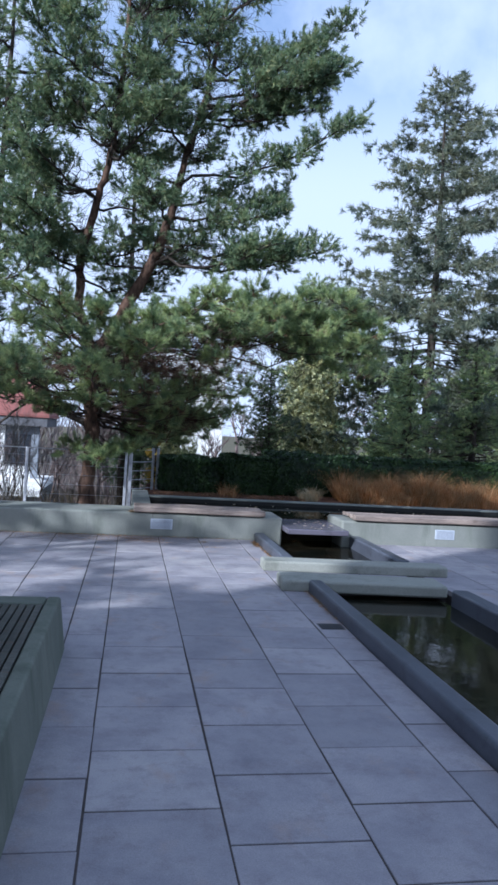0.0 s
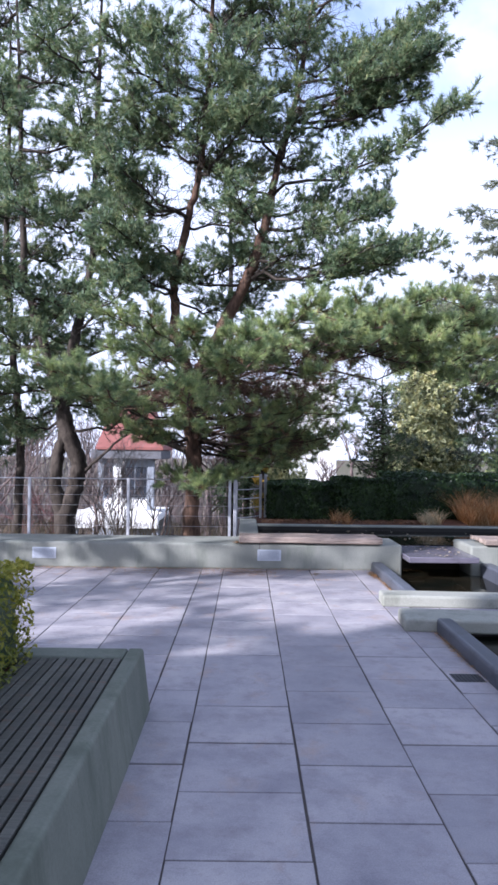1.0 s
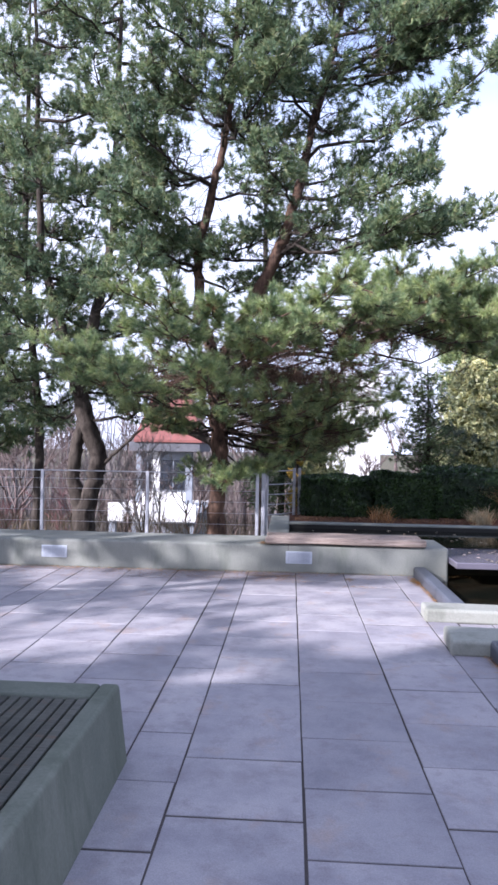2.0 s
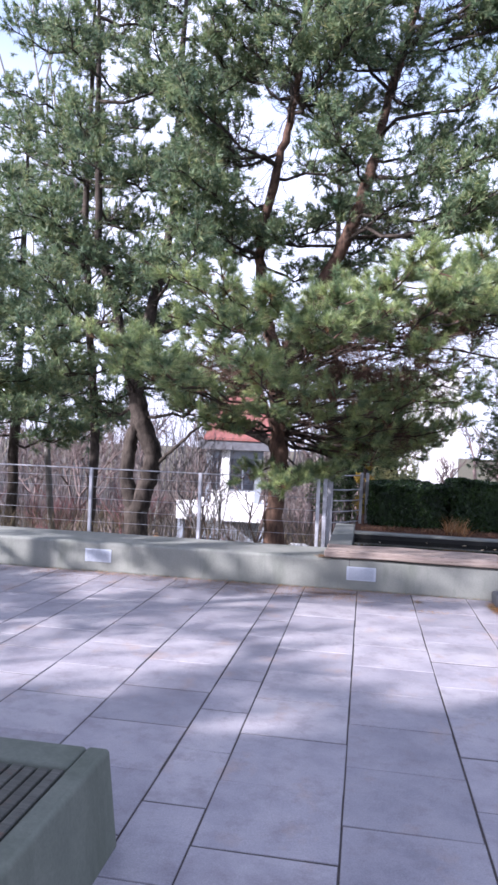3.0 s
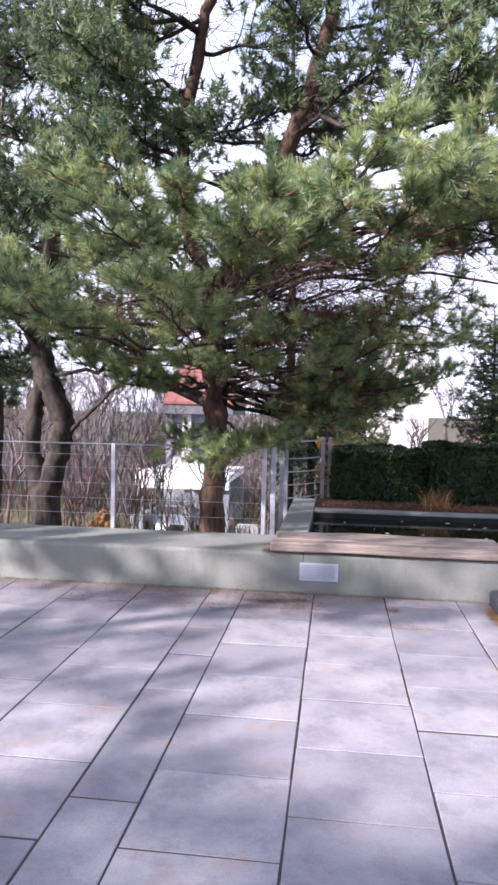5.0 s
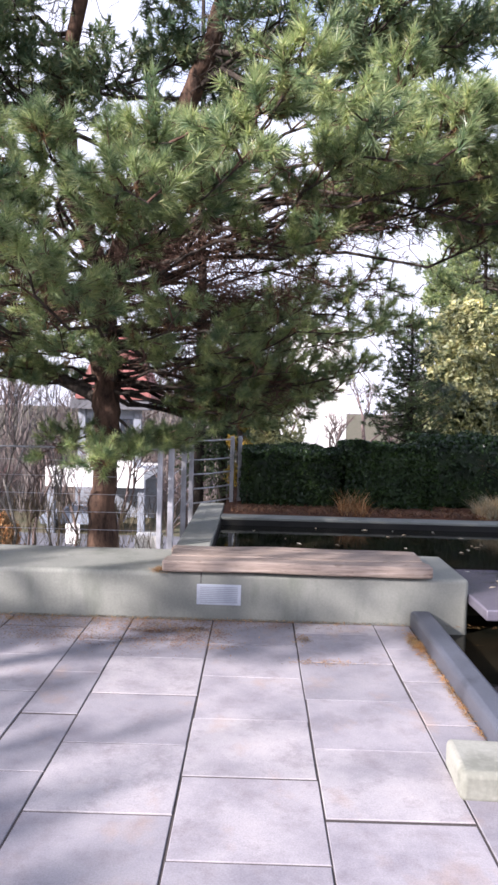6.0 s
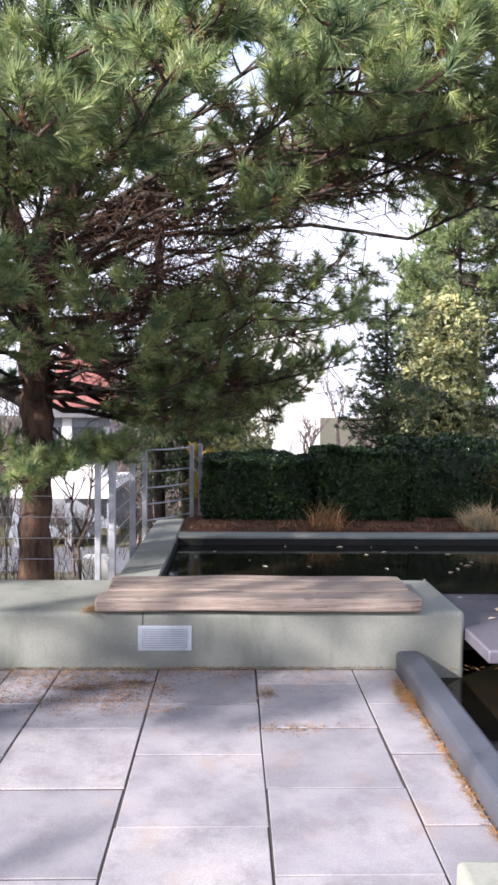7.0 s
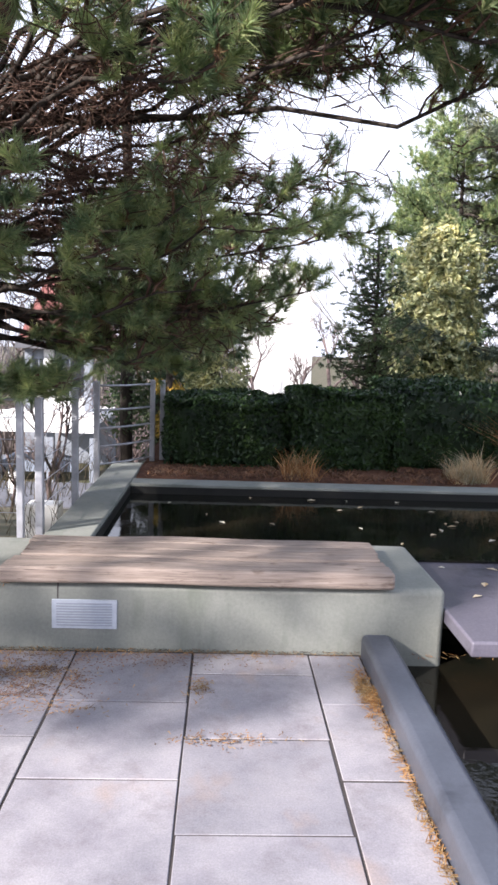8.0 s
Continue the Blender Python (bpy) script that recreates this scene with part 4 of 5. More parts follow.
conifer("fir_tree", (9.4, 12.0, -1.2), 15.6, 5.9, 61, "tall grey-green fir with an open pointed top", FIR, TUFT_FAR, 0.40, -0.12, 3.0, 1.3, 11.0, 0.64)
conifer("fir_tree", (12.8, 13.0, -1.3), 11.0, 3.6, 62, "grey-green fir at the edge of the garden", FIR, TUFT_FAR, 0.4, 0.15, 1.0, 1.7, 11)
conifer("fir_tree", (6.4, 16.0, -2.0), 9.0, 2.4, 63, "dark fir behind the hedge", NEEDLE_BLUE, TUFT_FAR, 0.36, 0.15, 0.5, 1.7, 11)
conifer("cypress_tree", (3.25, 8.5, -0.9), 4.6, 1.15, 64, "dark narrow cypress behind the hedge", CYPRESS, TUFT_MID, 0.16, -0.5, 0.2, 0.9, 16)
conifer("pine_tree", (6.6, 6.6, 0.1), 4.2, 1.6, 65, "dark bushy conifer behind the hedge", NEEDLE, TUFT_MID, 0.22, -0.2, 0.3, 1.2, 13)
conifer("pine_tree", (8.6, 7.0, 0.1), 4.4, 1.9, 66, "dark bushy conifer behind the hedge", NEEDLE, TUFT_MID, 0.22, -0.2, 0.3, 1.2, 13)


pine_tree((6.0, 12.6, -2.2), [([(6.0, 12.6, -3.0), (5.95, 12.6, 2.0), (5.9, 12.6, 6.6)], [0.10, 0.08, 0.02])],
          59, "young bright green pine behind the hedge", 3.6, 6.5, 2.0, 28, 1.1, TUFT_MID, NEEDLE)


def leaf_tree(name, base, height, radius, seed, label, leaf, size, count, lumps=14):
    """A column of lumpy leaf masses on a short trunk, with gaps between them."""
    t = tree_thing(name, base, label)
    b3 = Vector(base)
    trunk_line(t, [b3 - Vector((0, 0, 2.0)), b3 + Vector((0, 0.03, height * 0.5)), b3 + Vector((0, 0, height * 0.92))], [0.10, 0.07, 0.02], DARK_BARK, "trunk", seed, 8)
    g = np.random.default_rng(seed)
    pts, nrms = [], []
    for k in range(lumps):
        z = height * (0.12 + 0.82 * (k + g.uniform(0, 1)) / lumps)
        rr = radius * (1 - (z / height) ** 2.2) * g.uniform(0.35, 0.75)
        w = k * 2.4
        c = np.array([b3.x + math.cos(w) * rr, b3.y + math.sin(w) * rr, b3.z + z])
        d = g.normal(0, 1, (count // lumps, 3))
        d /= np.linalg.norm(d, axis=1)[:, None]
        r = radius * g.uniform(0.3, 0.62) * (1 - 0.45 * z / height)
        bumpy = np.array([1 + 0.45 * noise.noise(Vector(q * 2.2 + k)) + 0.3 * noise.noise(Vector(q * 5.0 + k)) for q in d])[:, None]
        pts.append(c + d * r * bumpy * g.uniform(0.7, 1.05, (len(d), 1)) * np.array([1, 1, 1.25]))
        nrms.append(d + np.array([0, 0, 0.4]))
    under("crown", place_mesh(mesh_tris("crown", leaf_cloud(np.concatenate(pts), np.concatenate(nrms), size, g), leaf), t), t)


leaf_tree("ivy_tree", (5.05, 11.0, -2.0), 6.4, 1.5, 71, "tree smothered in yellow-green ivy, paled to look sunlit", IVY, 0.066, 52000, 30)
leaf_tree("ivy_tree", (7.3, 9.2, -1.2), 5.4, 1.1, 72, "grey-green leafy evergreen behind the hedge", NEEDLE_BLUE, 0.05, 13000)
leaf_tree("shrub", (0.6, 6.2, 0.1), 2.15, 0.78, 73, "pale olive-green evergreen shrub behind the hedge", IVY, 0.035, 12000, 11)
leaf_tree("shrub", (-0.3, 7.4, 0.0), 2.7, 1.0, 76, "olive-green evergreen shrub on the slope", CYPRESS, 0.04, 11000, 12)
leaf_tree("shrub", (0.05, 5.4, 0.0), 1.55, 0.35, 74, "yellowing leafy shrub at the end of the hedge", YELLOW, 0.03, 1500, 6)
leaf_tree("shrub", (-6.6, 14.0, -2.9), 1.3, 0.7, 75, "reddish-brown rounded shrub on the slope", REED, 0.07, 5000, 8)


def bare_tree(name, base, height, seed, label, mat, spread=0.45, r0=0.05, levels=4, group=""):
    t = tree_thing(name, base, label, group)
    tb = Tubes()
    rng = random.Random(seed)

    def grow(p, d, ln, r, level):
        q = p + d * ln
        mid = p.lerp(q, 0.5) + Vector((rng.gauss(0, 1), rng.gauss(0, 1), 0)) * ln * 0.05
        tb.add([p, mid, q], [r, r * 0.85, r * 0.7], 5 if level > 2 else 3)
        if level == 0:
            return
        for _ in range(rng.randint(3, 4)):
            s = rng.uniform(0.35, 1.0)
            w = (d + Vector((rng.gauss(0, spread), rng.gauss(0, spread), rng.uniform(0, 0.25)))).normalized()
            grow(mid.lerp(q, (s - 0.35) / 0.65), w, ln * rng.uniform(0.5, 0.75), r * 0.55, level - 1)

    grow(Vector(base) - Vector((0, 0, 0.3)), Vector((rng.gauss(0, 0.06), rng.gauss(0, 0.06), 1)).normalized(), height * 0.42, r0, levels)
    tagged(under("crown", place_mesh(tb.mesh("crown", mat), t), t), kind="stuff")


rng = random.Random(77)
for k in range(9):
    x, y = rng.uniform(-9.5, -1.6), rng.uniform(3.2, 10)
    bare_tree("sapling", (x, y, ground_height(x, y)), rng.uniform(2.6, 4.6), 100 + k, "thin leafless sapling behind the fence", (BARE_BARK, PALE_BARK)[k % 2], 0.4, 0.024, 4, "saplings behind the fence")
for k in range(12):
    x, y = -5.4 - 0.6 * k + rng.uniform(-0.3, 0.3), rng.uniform(5, 12)
    bare_tree("red_shrub", (x, y, ground_height(x, y)), rng.uniform(2.4, 3.6), 200 + k, "leafless shrub with dull red twigs", RED_TWIG, 0.6, 0.026, 4, "red shrubs")
for k in range(18):
    x, y = rng.uniform(-18, -1.0), rng.uniform(10, 24)
    bare_tree("bare_tree", (x, y, ground_height(x, y)), rng.uniform(4.0, 7.5), 250 + k, "leafless grey-brown tree on the slope", BARE_BARK, 0.55, 0.06, 5, "bare trees on the slope")
for k in range(26):
    x = -34 + k * 2.7 + rng.uniform(-1, 1)
    y = rng.uniform(40, 56)
    bare_tree("bare_tree", (x, y, -5.3), rng.uniform(9, 14), 300 + k, "distant leafless tree beyond the houses", BARE_BARK, 0.45, 0.2, 4, "distant bare trees")
bare_tree("bare_tree", (-7.4, 8.0, ground_height(-7.4, 8.0)), 15.0, 402, "tall slender leafless tree behind the fence", PALE_BARK, 0.32, 0.09, 5)
bare_tree("bare_tree", (4.6, 13.0, -1.2), 8.0, 401, "slim leafless tree beside the fir", PALE_BARK, 0.35, 0.05, 4)

# ---- beyond the fence: house, car, pale block ----
house = empty("house", pose(-9.6, 31, -5.25))
tagged(house, "white house with a red gable roof above a carport", "house")
under("fascia", rbox("fascia", -0.9, 4.2, -0.3, 0.0, 2.5, 3.55, WHITE, 0.03, 1), house)
under("slab", rbox("slab", -0.9, 4.2, 0.0, 6.0, 2.9, 3.3, WHITE, 0.02, 1), house)
under("rear_wall", rbox("rear_wall", -0.9, 4.2, 5.8, 6.0, 0, 2.89, GREYWALL, 0.02, 1), house)
for x in (-0.7, 1.9, 4.0):
    under("column", rbox("column", x - 0.18, x + 0.18, 0.02, 0.35, 0, 2.89, GREYWALL, 0.02, 1), house)
for a, b2, m2 in ((0.3, 0.7, GREYWALL), (1.25, 1.75, WHITE), (3.3, 3.7, GREYWALL)):
    under("wall", rbox("wall", a, b2, 1.5, 1.75, 3.31, 6.5, m2, 0.02, 1), house)
for a, b2 in ((0.71, 1.24), (1.76, 3.29)):
    under("wall", rbox("wall", a, b2, 1.5, 1.75, 3.31, 4.1, WHITE, 0.02, 1), house)
    win = under("window", rbox("window", a, b2, 1.6, 1.66, 4.11, 6.49, GREYWALL, 0.02, 1), house)
    under("pane", rbox("pane", a + 0.06, (a + b2) / 2 - 0.03, 1.585, 1.598, 4.2, 6.0, GLASS, 0.005, 1), win)
    under("pane", rbox("pane", (a + b2) / 2 + 0.03, b2 - 0.06, 1.585, 1.598, 4.2, 6.0, GLASS, 0.005, 1), win)
under("eave", rbox("eave", 0.0, 4.2, 0.9, 6.0, 6.51, 7.05, ASPHALT, 0.03, 1), house)
rv = [(0.3, 0.8, 7.2), (4.3, 0.8, 7.2), (4.3, 6.0, 7.2), (0.3, 6.0, 7.2), (1.2, 3.4, 10.8), (3.0, 3.4, 10.8), (0.3, 0.8, 7.055), (4.3, 0.8, 7.055), (4.3, 6.0, 7.055), (0.3, 6.0, 7.055)]
under("roof", mesh_from("roof", rv, [(0, 1, 5, 4), (1, 2, 5), (2, 3, 4, 5), (3, 0, 4), (0, 6, 7, 1), (1, 7, 8, 2), (2, 8, 9, 3), (3, 9, 6, 0), (6, 9, 8, 7)], ROOF), house)

car = empty("car", pose(-8.9, 32.4, -5.2))
tagged(car, "pale blue-grey car parked under the carport", "car")
prof = [(-2.1, 0.35), (-2.15, 0.7), (-1.9, 0.9), (-1.2, 0.95), (-0.6, 1.4), (0.8, 1.42), (1.5, 0.98), (2.1, 0.9), (2.15, 0.4)]
cv = [(x, -0.85 + (0.12 if z > 1 else 0), z) for x, z in prof] + [(x, 0.85 - (0.12 if z > 1 else 0), z) for x, z in prof]
cn = len(prof)
under("body", mesh_from("body", cv, [tuple(range(cn)), tuple(reversed(range(cn, 2 * cn)))] + [(k, k + cn, (k + 1) % cn + cn, (k + 1) % cn) for k in range(cn)], PAINT), car)
under("window", mesh_from("window", [(-1.0, -0.875, 0.98), (1.3, -0.875, 0.98), (0.72, -0.765, 1.36), (-0.52, -0.765, 1.36)], [(0, 1, 2, 3)], GLASS), car)
for x in (-1.35, 1.35):
    for y in (-0.78, 0.78):
        tb = Tubes()
        tb.add([Vector((x, y - 0.1, 0.32)), Vector((x, y + 0.1, 0.32))], [0.32, 0.32], 16)
        under("wheel", tb.mesh("wheel", RUBBER), car)

sign = empty("sign", pose(-7.3, 24.0, ground_height(-7.3, 24.0)))
tagged(sign, "small blank white sign on a post by the lane", "sign")
under("post", rbox("post", -0.04, 0.04, -0.04, 0.04, -0.3, 1.6, STEEL, 0.01, 1), sign)
under("panel", rbox("panel", -0.3, 0.3, -0.07, -0.042, 0.7, 1.55, WHITE, 0.01, 1), sign)
thing("utility_box", rbox("utility_box", -0.16, 0.16, -0.12, 0.12, -0.4, 0.42, WHITE, 0.02, 2), "small white utility box behind the fence", "box", pose(-1.0, 3.3, ground_height(-1.0, 3.3)))
tagged(new("road", rbox("road", -60, 60, 25.5, 30.8, -5.5, -5.19, ASPHALT, 0)), "grey asphalt lane in front of the houses", "road", kind="structure")

block = empty("apartment_block", pose(5.0, 62, -5.3))
tagged(block, "pale sunlit apartment block far behind the trees", "building")
under("wall", rbox("wall", -2.5, 3.8, 0, 9, 0, 14.2, WHITE, 0.05, 1), block)
under("roof", rbox("roof", -2.7, 4.0, -0.2, 9.2, 14.21, 14.6, WHITE, 0.03, 1), block)

# ---- behind the camera, unseen: the building that shades the near terrace, and trees added beside it for dapple ----
tagged(new("wall_west", rbox("wall_west", -10.1, -9.6, -26, -11.6, -0.6, 11, FACADE, 0.03, 1)), "plain rendered building wall beside the terrace", "wall", kind="structure")
tagged(new("wall_south", rbox("wall_south", -9.59, 12, -14.6, -14.1, -0.6, 3.2, FACADE, 0.03, 1)), "plain rendered wall closing the terrace", "wall", kind="structure")
bare_tree("bare_tree", (-8.6, -8.6, -0.2), 7.5, 501, "unseen half-bare tree added to dapple the terrace", BARE_BARK, 0.5, 0.07, 4)
pine_tree((-8.9, -10.2, -0.2), [([(-8.9, -10.2, -0.7), (-8.9, -10.2, 3.0), (-8.9, -10.2, 5.4)], [0.12, 0.10, 0.02])],
          87, "unseen pine added beside the terrace to cast shade", 1.6, 5.2, 1.1, 22, 1.0, TUFT_FAR)
pine_tree((-8.2, -3.2, -0.2), [([(-8.2, -3.2, -0.7), (-8.2, -3.2, 3.0), (-8.2, -3.2, 6.4)], [0.12, 0.10, 0.02])],
          89, "unseen pine added beside the terrace to cast shade", 1.0, 6.2, 1.6, 22, 0.5, TUFT_FAR)
pine_tree((-8.4, -6.3, -0.2), [([(-8.4, -6.3, -0.7), (-8.3, -6.3, 3.0), (-8.3, -6.3, 8.0)], [0.14, 0.12, 0.02])],
          83, "unseen pine added beside the terrace to cast shade", 2.6, 7.8, 1.7, 22, 0.32, TUFT_FAR)
tagged(new("wall_terrace_west", rbox("wall_terrace_west", -9.9, -9.51, -11.59, 0.9, -0.6, 0.45, WALL, 0.03, 2)), "low concrete wall closing the terrace", "wall", kind="structure")

# ---- dry grasses, litter, fallen leaves ----


def blades(count, area, height, width, seed, mat, name, label, zed, lean=0.35):
    g = np.random.default_rng(seed)
    x = g.uniform(area[0], area[1], count)
    y = g.uniform(area[2], area[3], count)
    clump = np.array([noise.noise(Vector((a * 1.8, b2 * 1.8, 5))) for a, b2 in zip(x, y)])
    h = height * g.uniform(0.35, 1.0, count) * (0.8 + 0.8 * clump)
    w = g.uniform(0, 6.283, count)
    base = np.stack([x, y, np.full(count, zed)], 1)
    side_dir = np.stack([np.cos(w), np.sin(w), np.zeros(count)], 1) * width / 2
    bow = np.stack([g.normal(0, lean, count) * h, g.normal(0, lean, count) * h, np.zeros(count)], 1)
    up = np.stack([np.zeros(count), np.zeros(count), h], 1)
    m1, tip = base + up * 0.6 + bow * 0.35, base + up + bow
    tri = np.stack([base - side_dir, base + side_dir, m1 + side_dir * 0.7, base - side_dir, m1 + side_dir * 0.7, m1 - side_dir * 0.7, m1 - side_dir * 0.7, m1 + side_dir * 0.7, tip], 1).reshape(-1, 3)
    tagged(new(name, mesh_tris(name, tri, mat)), label, "grass", kind="stuff")


blades(600, (3.05, 3.4, 3.25, 3.6), 0.42, 0.007, 88, STRAW, "dry_grass", "pale straw-coloured grass clump at the pool rim", 0.33, 0.6)
blades(9600, (3.9, 6.6, 3.15, 3.9), 0.72, 0.010, 81, REED, "dry_grass", "dry orange-brown ornamental grasses along the pool", 0.33, 0.5)
blades(4600, (6.6, 8.8, 3.15, 3.9), 0.74, 0.009, 82, REED, "dry_grass", "dry orange-brown ornamental grasses along the pool", 0.33, 0.5)
blades(260, (1.35, 1.7, 3.2, 3.5), 0.32, 0.008, 83, REED, "dry_grass", "small tuft of dead stalks at the pool rim", 0.33, 0.5)
blades(2200, (-60, 1.5, 44, 58), 16.0, 0.10, 86, THICKET, "far_woods", "grey-purple leafless woods in the distance", -5.4, 0.28)
blades(2200, (-34, -3.5, 37.5, 41), 9.0, 0.05, 87, THICKET, "far_woods", "grey-purple leafless woods in the distance", -5.4, 0.35)
blades(4000, (-9.4, -0.7, 1.3, 6.0), 0.42, 0.008, 85, SCRUB, "dry_scrub", "dry brown scrub behind the fence", 0.0, 0.5)
blades(1800, (0.0, 3.1, 3.1, 3.8), 0.06, 0.014, 84, BROWN_BITS, "leaf_litter", "rust-red fallen needles on the soil bed", 0.36, 1.6)


def litter(spots, seed, mat, name, label, size=0.024, z=0.006, wide=0.0022):
    """Fallen needles and leaf bits lying flat in drifts; spots: x, y, spread x, spread y, count."""
    g = np.random.default_rng(seed)
    out = []
    for x, y, sx, sy, n in spots:
        p = np.stack([g.normal(x, sx, n), g.normal(y, sy, n), z + g.uniform(0, 0.012, n)], 1)
        w = g.uniform(0, 6.283, n)
        d = np.stack([np.cos(w), np.sin(w), g.normal(0, 0.12, n)], 1) * size * g.uniform(0.6, 1.3, (n, 1))
        s = np.stack([-np.sin(w), np.cos(w), np.zeros(n)], 1) * wide
        out.append(np.stack([p - d - s, p - d + s, p + d], 1).reshape(-1, 3))
    tagged(new(name, mesh_tris(name, np.concatenate(out), mat)), label, "leaf litter", kind="stuff")


litter([(1.452, -0.45, 0.026, 0.11, 620), (1.475, -0.9, 0.014, 0.25, 220), (1.475, -1.5, 0.012, 0.3, 240), (1.475, -3.9, 0.014, 0.3, 180), (1.475, -4.4, 0.014, 0.3, 120)],
       91, LITTER, "needle_litter", "rust-orange pine needles drifted along the curb")
litter([(-0.3, -0.06, 0.4, 0.03, 320), (0.9, -0.05, 0.4, 0.02, 140), (0.4, -0.03, 0.8, 0.012, 130), (-1.4, -0.10, 0.5, 0.05, 700), (-2.6, -0.10, 0.6, 0.05, 600), (-3.8, -0.12, 0.6, 0.05, 400)],
       93, LITTER, "needle_litter", "rust-orange pine needles drifted along the wall")
litter([(0.66, -0.42, 0.035, 0.06, 110), (0.75, -0.85, 0.12, 0.03, 80), (0.1, -0.62, 0.08, 0.03, 50), (-0.3, -0.25, 0.25, 0.07, 260), (-0.2, -0.6, 0.2, 0.05, 120),
        (-1.6, -0.45, 0.35, 0.10, 110), (-1.0, -0.35, 0.4, 0.12, 240), (-0.15, -0.32, 0.10, 0.03, 90)],
       94, LITTER, "needle_litter", "small drifts of brown pine needles on the slabs", 0.014, 0.005, 0.003)
litter([(-0.35, -0.28, 0.22, 0.05, 420), (-0.15, -0.42, 0.12, 0.04, 260), (-0.5, -0.15, 0.25, 0.03, 260), (0.08, -0.36, 0.05, 0.05, 90), (0.78, -0.88, 0.10, 0.03, 50), (-1.2, -0.28, 0.4, 0.07, 420), (-2.4, -0.25, 0.5, 0.06, 320), (-0.25, -0.5, 0.2, 0.02, 240), (-0.42, -0.33, 0.07, 0.02, 200), (-0.12, -0.24, 0.06, 0.02, 160), (-0.9, -0.5, 0.2, 0.03, 200)],
       96, BROWN_BITS, "leaf_litter", "reddish-brown crushed leaves stuck to the slabs", 0.007, 0.003, 0.004)
litter([(-3.2, -0.22, 0.9, 0.10, 900), (-1.5, -0.45, 0.5, 0.10, 520), (-2.9, -0.55, 0.6, 0.12, 420), (-0.6, -0.55, 0.35, 0.12, 300), (-4.6, -0.25, 0.7, 0.10, 500), (0.35, -0.14, 0.35, 0.05, 260)],
       98, BROWN_BITS, "leaf_litter", "reddish-brown leaf crumbs blown against the wall", 0.008, 0.003, 0.004)
litter([(-8 + k * 0.6, -0.010, 0.25, 0.006, 90 + (k * 37) % 60) for k in range(16)],
       97, SCRUB, "wall_moss", "dark dirt and moss in the joint along the wall", 0.016, 0.004)
litter([(-0.42, 0.03, 0.03, 0.05, 220)], 92, LITTER, "needle_litter", "rust-orange pine needles on the wall top", 0.03, 0.372)

g = np.random.default_rng(95)
lp = np.concatenate([np.stack([g.uniform(0.1, 6.5, 46), g.uniform(1.2, 2.7, 46), np.full(46, 0.270)], 1),
                     np.stack([g.uniform(2.1, 2.9, 22), g.uniform(-0.4, 0.8, 22), np.full(22, 0.256)], 1)])
tagged(new("floating_leaves", mesh_tris("floating_leaves", leaf_cloud(lp, np.tile([0, 0, 1.0], (len(lp), 1)), 0.035, g, 0.05), PALE_LEAF)), "pale fallen leaves on water and wet slab", "leaves", kind="stuff")

# ---- paving slabs ----
PITCH, HALF_ROW = 0.5845, 0.2845
# running bond: first joint from the wall, turn about by column
COLUMNS = [(c * W, 0.2555 + HALF_ROW * (k % 2)) for k, c in enumerate((-9.5, -8.5, -8.0, -7.0, -6.0, -5.0, -4.5, -3.5, -2.5, -1.5, -1.0, 0.0, 1.0, 2.0))]
EDGES = [c[0] for c in COLUMNS] + [1.497]
slab_rng = random.Random(12)
shapes = {}


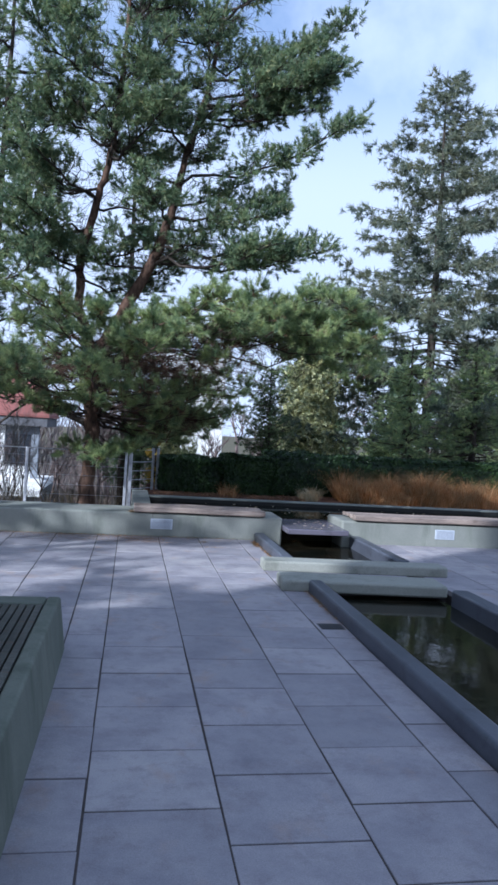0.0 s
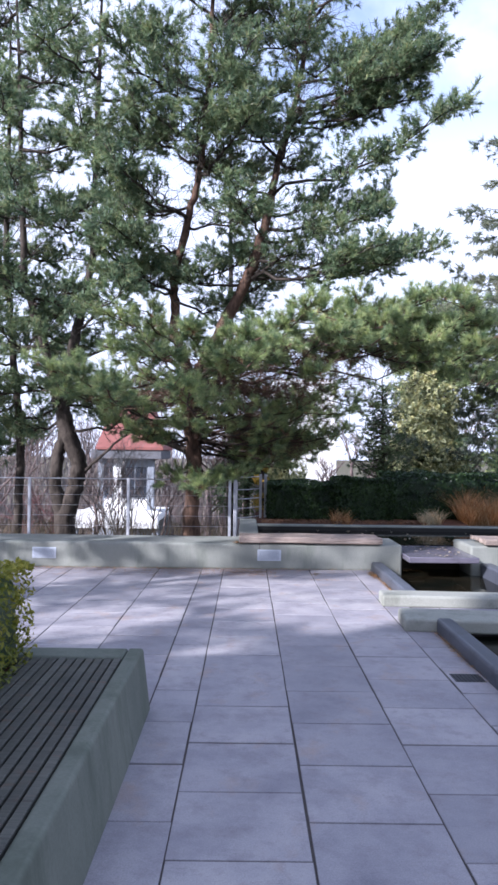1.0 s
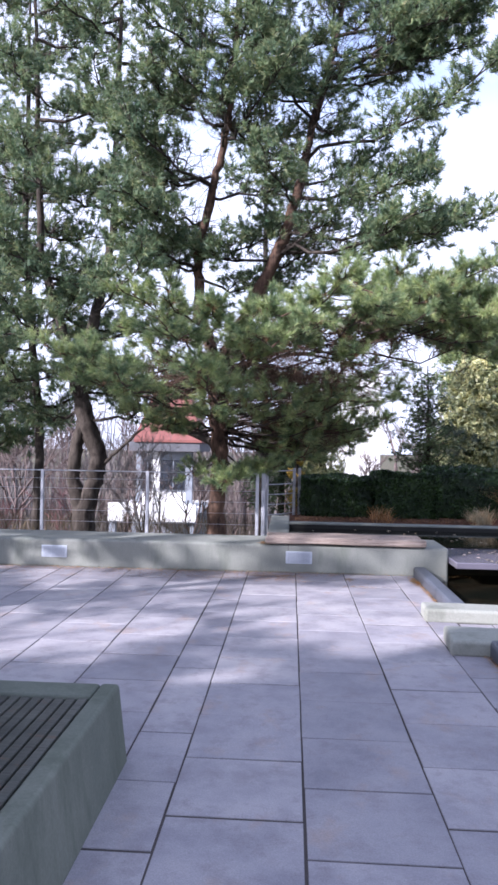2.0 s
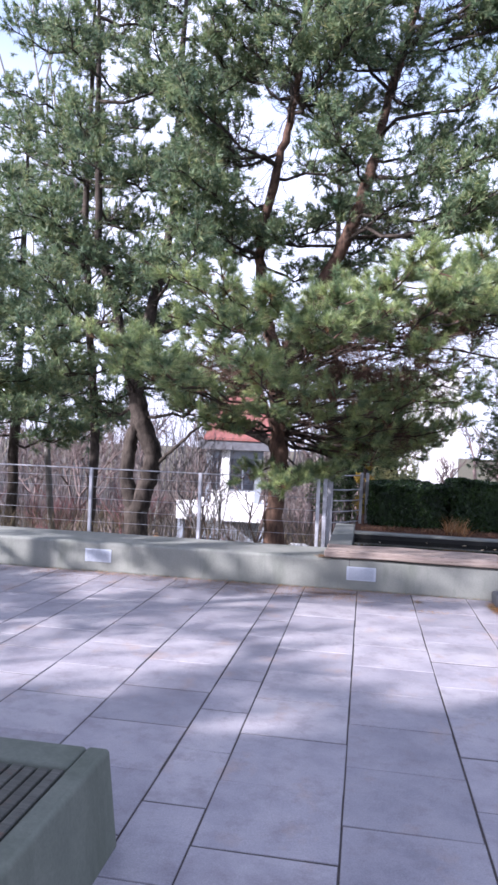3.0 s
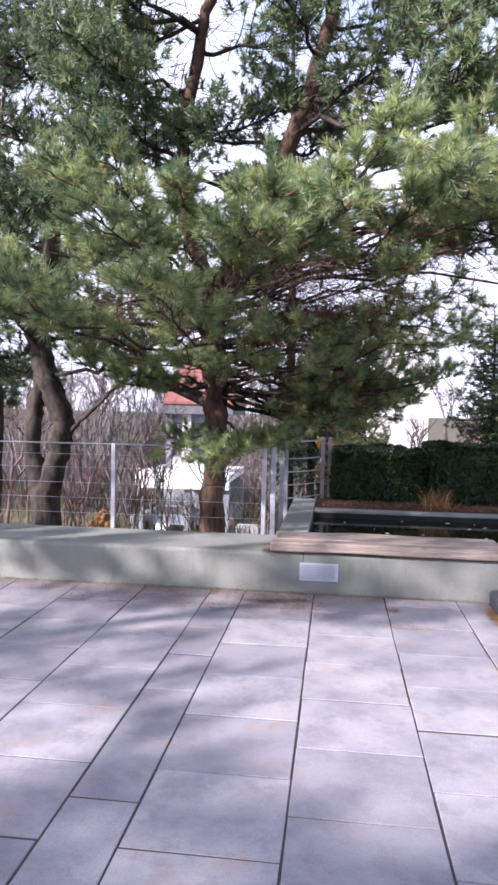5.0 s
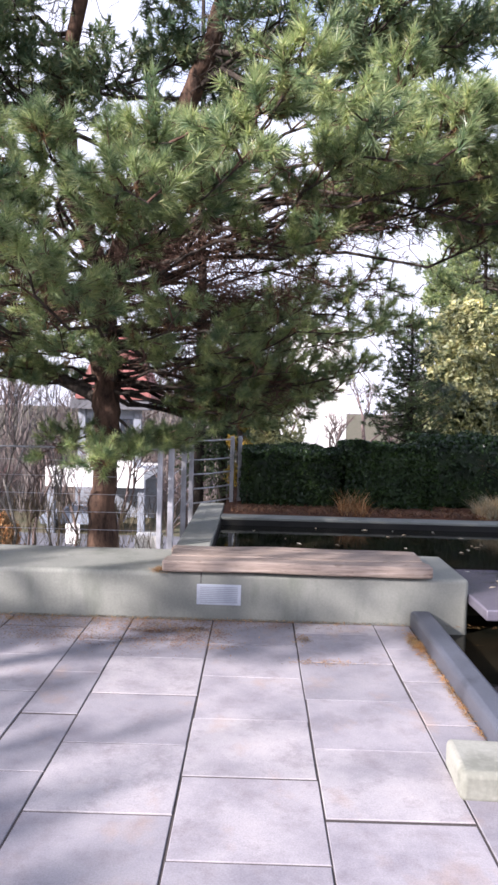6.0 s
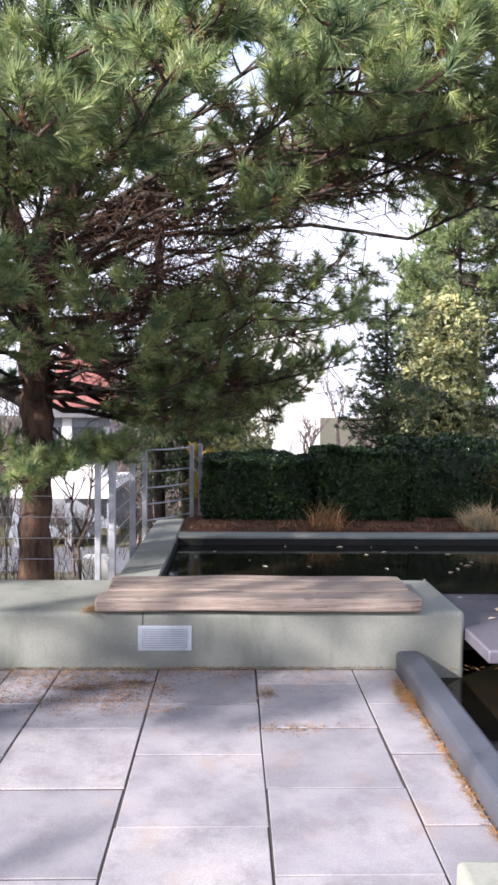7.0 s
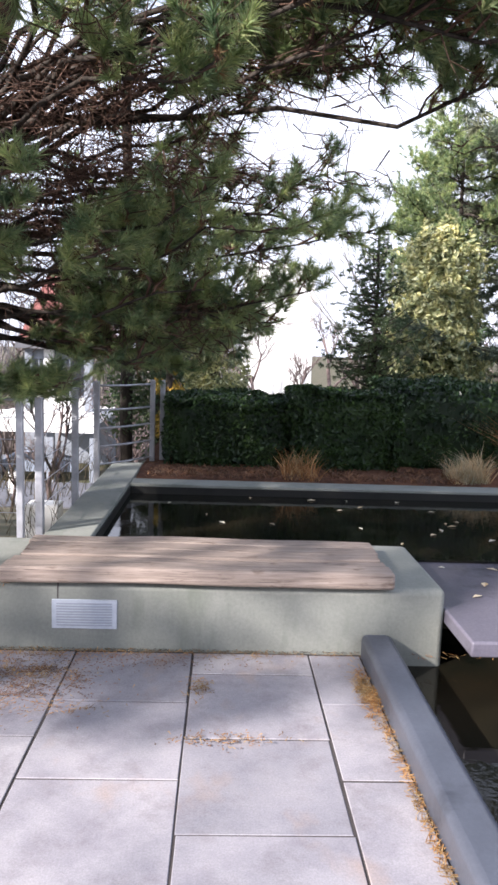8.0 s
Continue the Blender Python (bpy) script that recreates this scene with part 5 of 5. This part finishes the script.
def paver(x0, x1, y0, y1):
    key = (round(x1 - x0, 3), round(y1 - y0, 3))
    if key not in shapes:
        sx, sy = (key[0] - 0.0105) / 2, (key[1] - 0.011) / 2
        bm = bmesh.new()
        c = 0.0025
        low = [bm.verts.new((px * sx, py * sy, -0.04)) for px, py in ((-1, -1), (1, -1), (1, 1), (-1, 1))]
        mid = [bm.verts.new((px * sx, py * sy, -c)) for px, py in ((-1, -1), (1, -1), (1, 1), (-1, 1))]
        top = [bm.verts.new((px * (sx - c), py * (sy - c), 0)) for px, py in ((-1, -1), (1, -1), (1, 1), (-1, 1))]
        bm.faces.new(top)
        for k in range(4):
            bm.faces.new((low[k], low[(k + 1) % 4], mid[(k + 1) % 4], mid[k]))
            bm.faces.new((mid[k], mid[(k + 1) % 4], top[(k + 1) % 4], top[k]))
        me = bpy.data.meshes.new("paver")
        bm.to_mesh(me)
        bm.free()
        me.materials.append(PAVER)
        shapes[key] = me
    tilt = slab_rng.gauss(0, 0.12)
    under("paver", shapes[key], terrace, at=pose((x0 + x1) / 2 + slab_rng.gauss(0, 0.0015), (y0 + y1) / 2 + slab_rng.gauss(0, 0.003), slab_rng.uniform(-0.001, 0.002), slab_rng.gauss(0, 0.08), tilt * 0.6, slab_rng.gauss(0, 0.12)))


def column(x0, x1, first, y_end):
    y = -0.016
    nxt = -first
    while y > y_end:
        paver(x0, x1, nxt, y)
        y = nxt
        nxt = y - PITCH
    return y


unfinished = []
for k in range(len(COLUMNS)):
    x0, x1 = EDGES[k], EDGES[k + 1]
    y_last = column(x0, x1, COLUMNS[k][1], -13.5 if x0 > -1.0 else (-7.0 if x0 < -4.3 else -5.6))
    if x0 < -4.3:
        unfinished.append((x0, x1, y_last))
for k in range(5):
    unfinished.append((3.245 + k * W, 3.245 + (k + 1) * W, column(3.245 + k * W, 3.245 + (k + 1) * W, 0.2555 + HALF_ROW * (k % 2), -4.5)))
# strip of slabs between the two bridge slabs
for x0 in (1.20, 1.20 + W, 1.20 + 2 * W):
    paver(x0 + (0.305 if x0 < 1.3 else 0), x0 + W, -3.05, -2.45)
# the rest of the paving, away from the walk
rest_v, rest_f = [], []


def rest_column(x0, x1, y_top, y_end):
    y = y_top
    while y > y_end:
        n = len(rest_v)
        a2, b4, c2, d2 = x0 + 0.004, x1 - 0.004, y - 0.5785, y - 0.006
        rest_v.extend([(a2, c2, 0), (b4, c2, 0), (b4, d2, 0), (a2, d2, 0), (a2, c2, -0.04), (b4, c2, -0.04), (b4, d2, -0.04), (a2, d2, -0.04)])
        rest_f.extend([(n, n + 1, n + 2, n + 3), (n, n + 4, n + 5, n + 1), (n + 1, n + 5, n + 6, n + 2), (n + 2, n + 6, n + 7, n + 3), (n + 3, n + 7, n + 4, n)])
        y -= PITCH


for x0, x1, y_last in unfinished:
    rest_column(x0, x1, y_last, -13.4)
for k in range(5):
    rest_column(6.295 + k * W, 6.295 + (k + 1) * W, -0.03 - 0.13 * (k % 4), -13.4)
for k in range(6):
    rest_column(-9.45 + k * 0.6, -8.85 + k * 0.6, -0.03 - 0.13 * (k % 4), -13.4)
tagged(under("paver_rest", mesh_from("paver_rest", rest_v, rest_f, PAVER), terrace), kind="stuff")
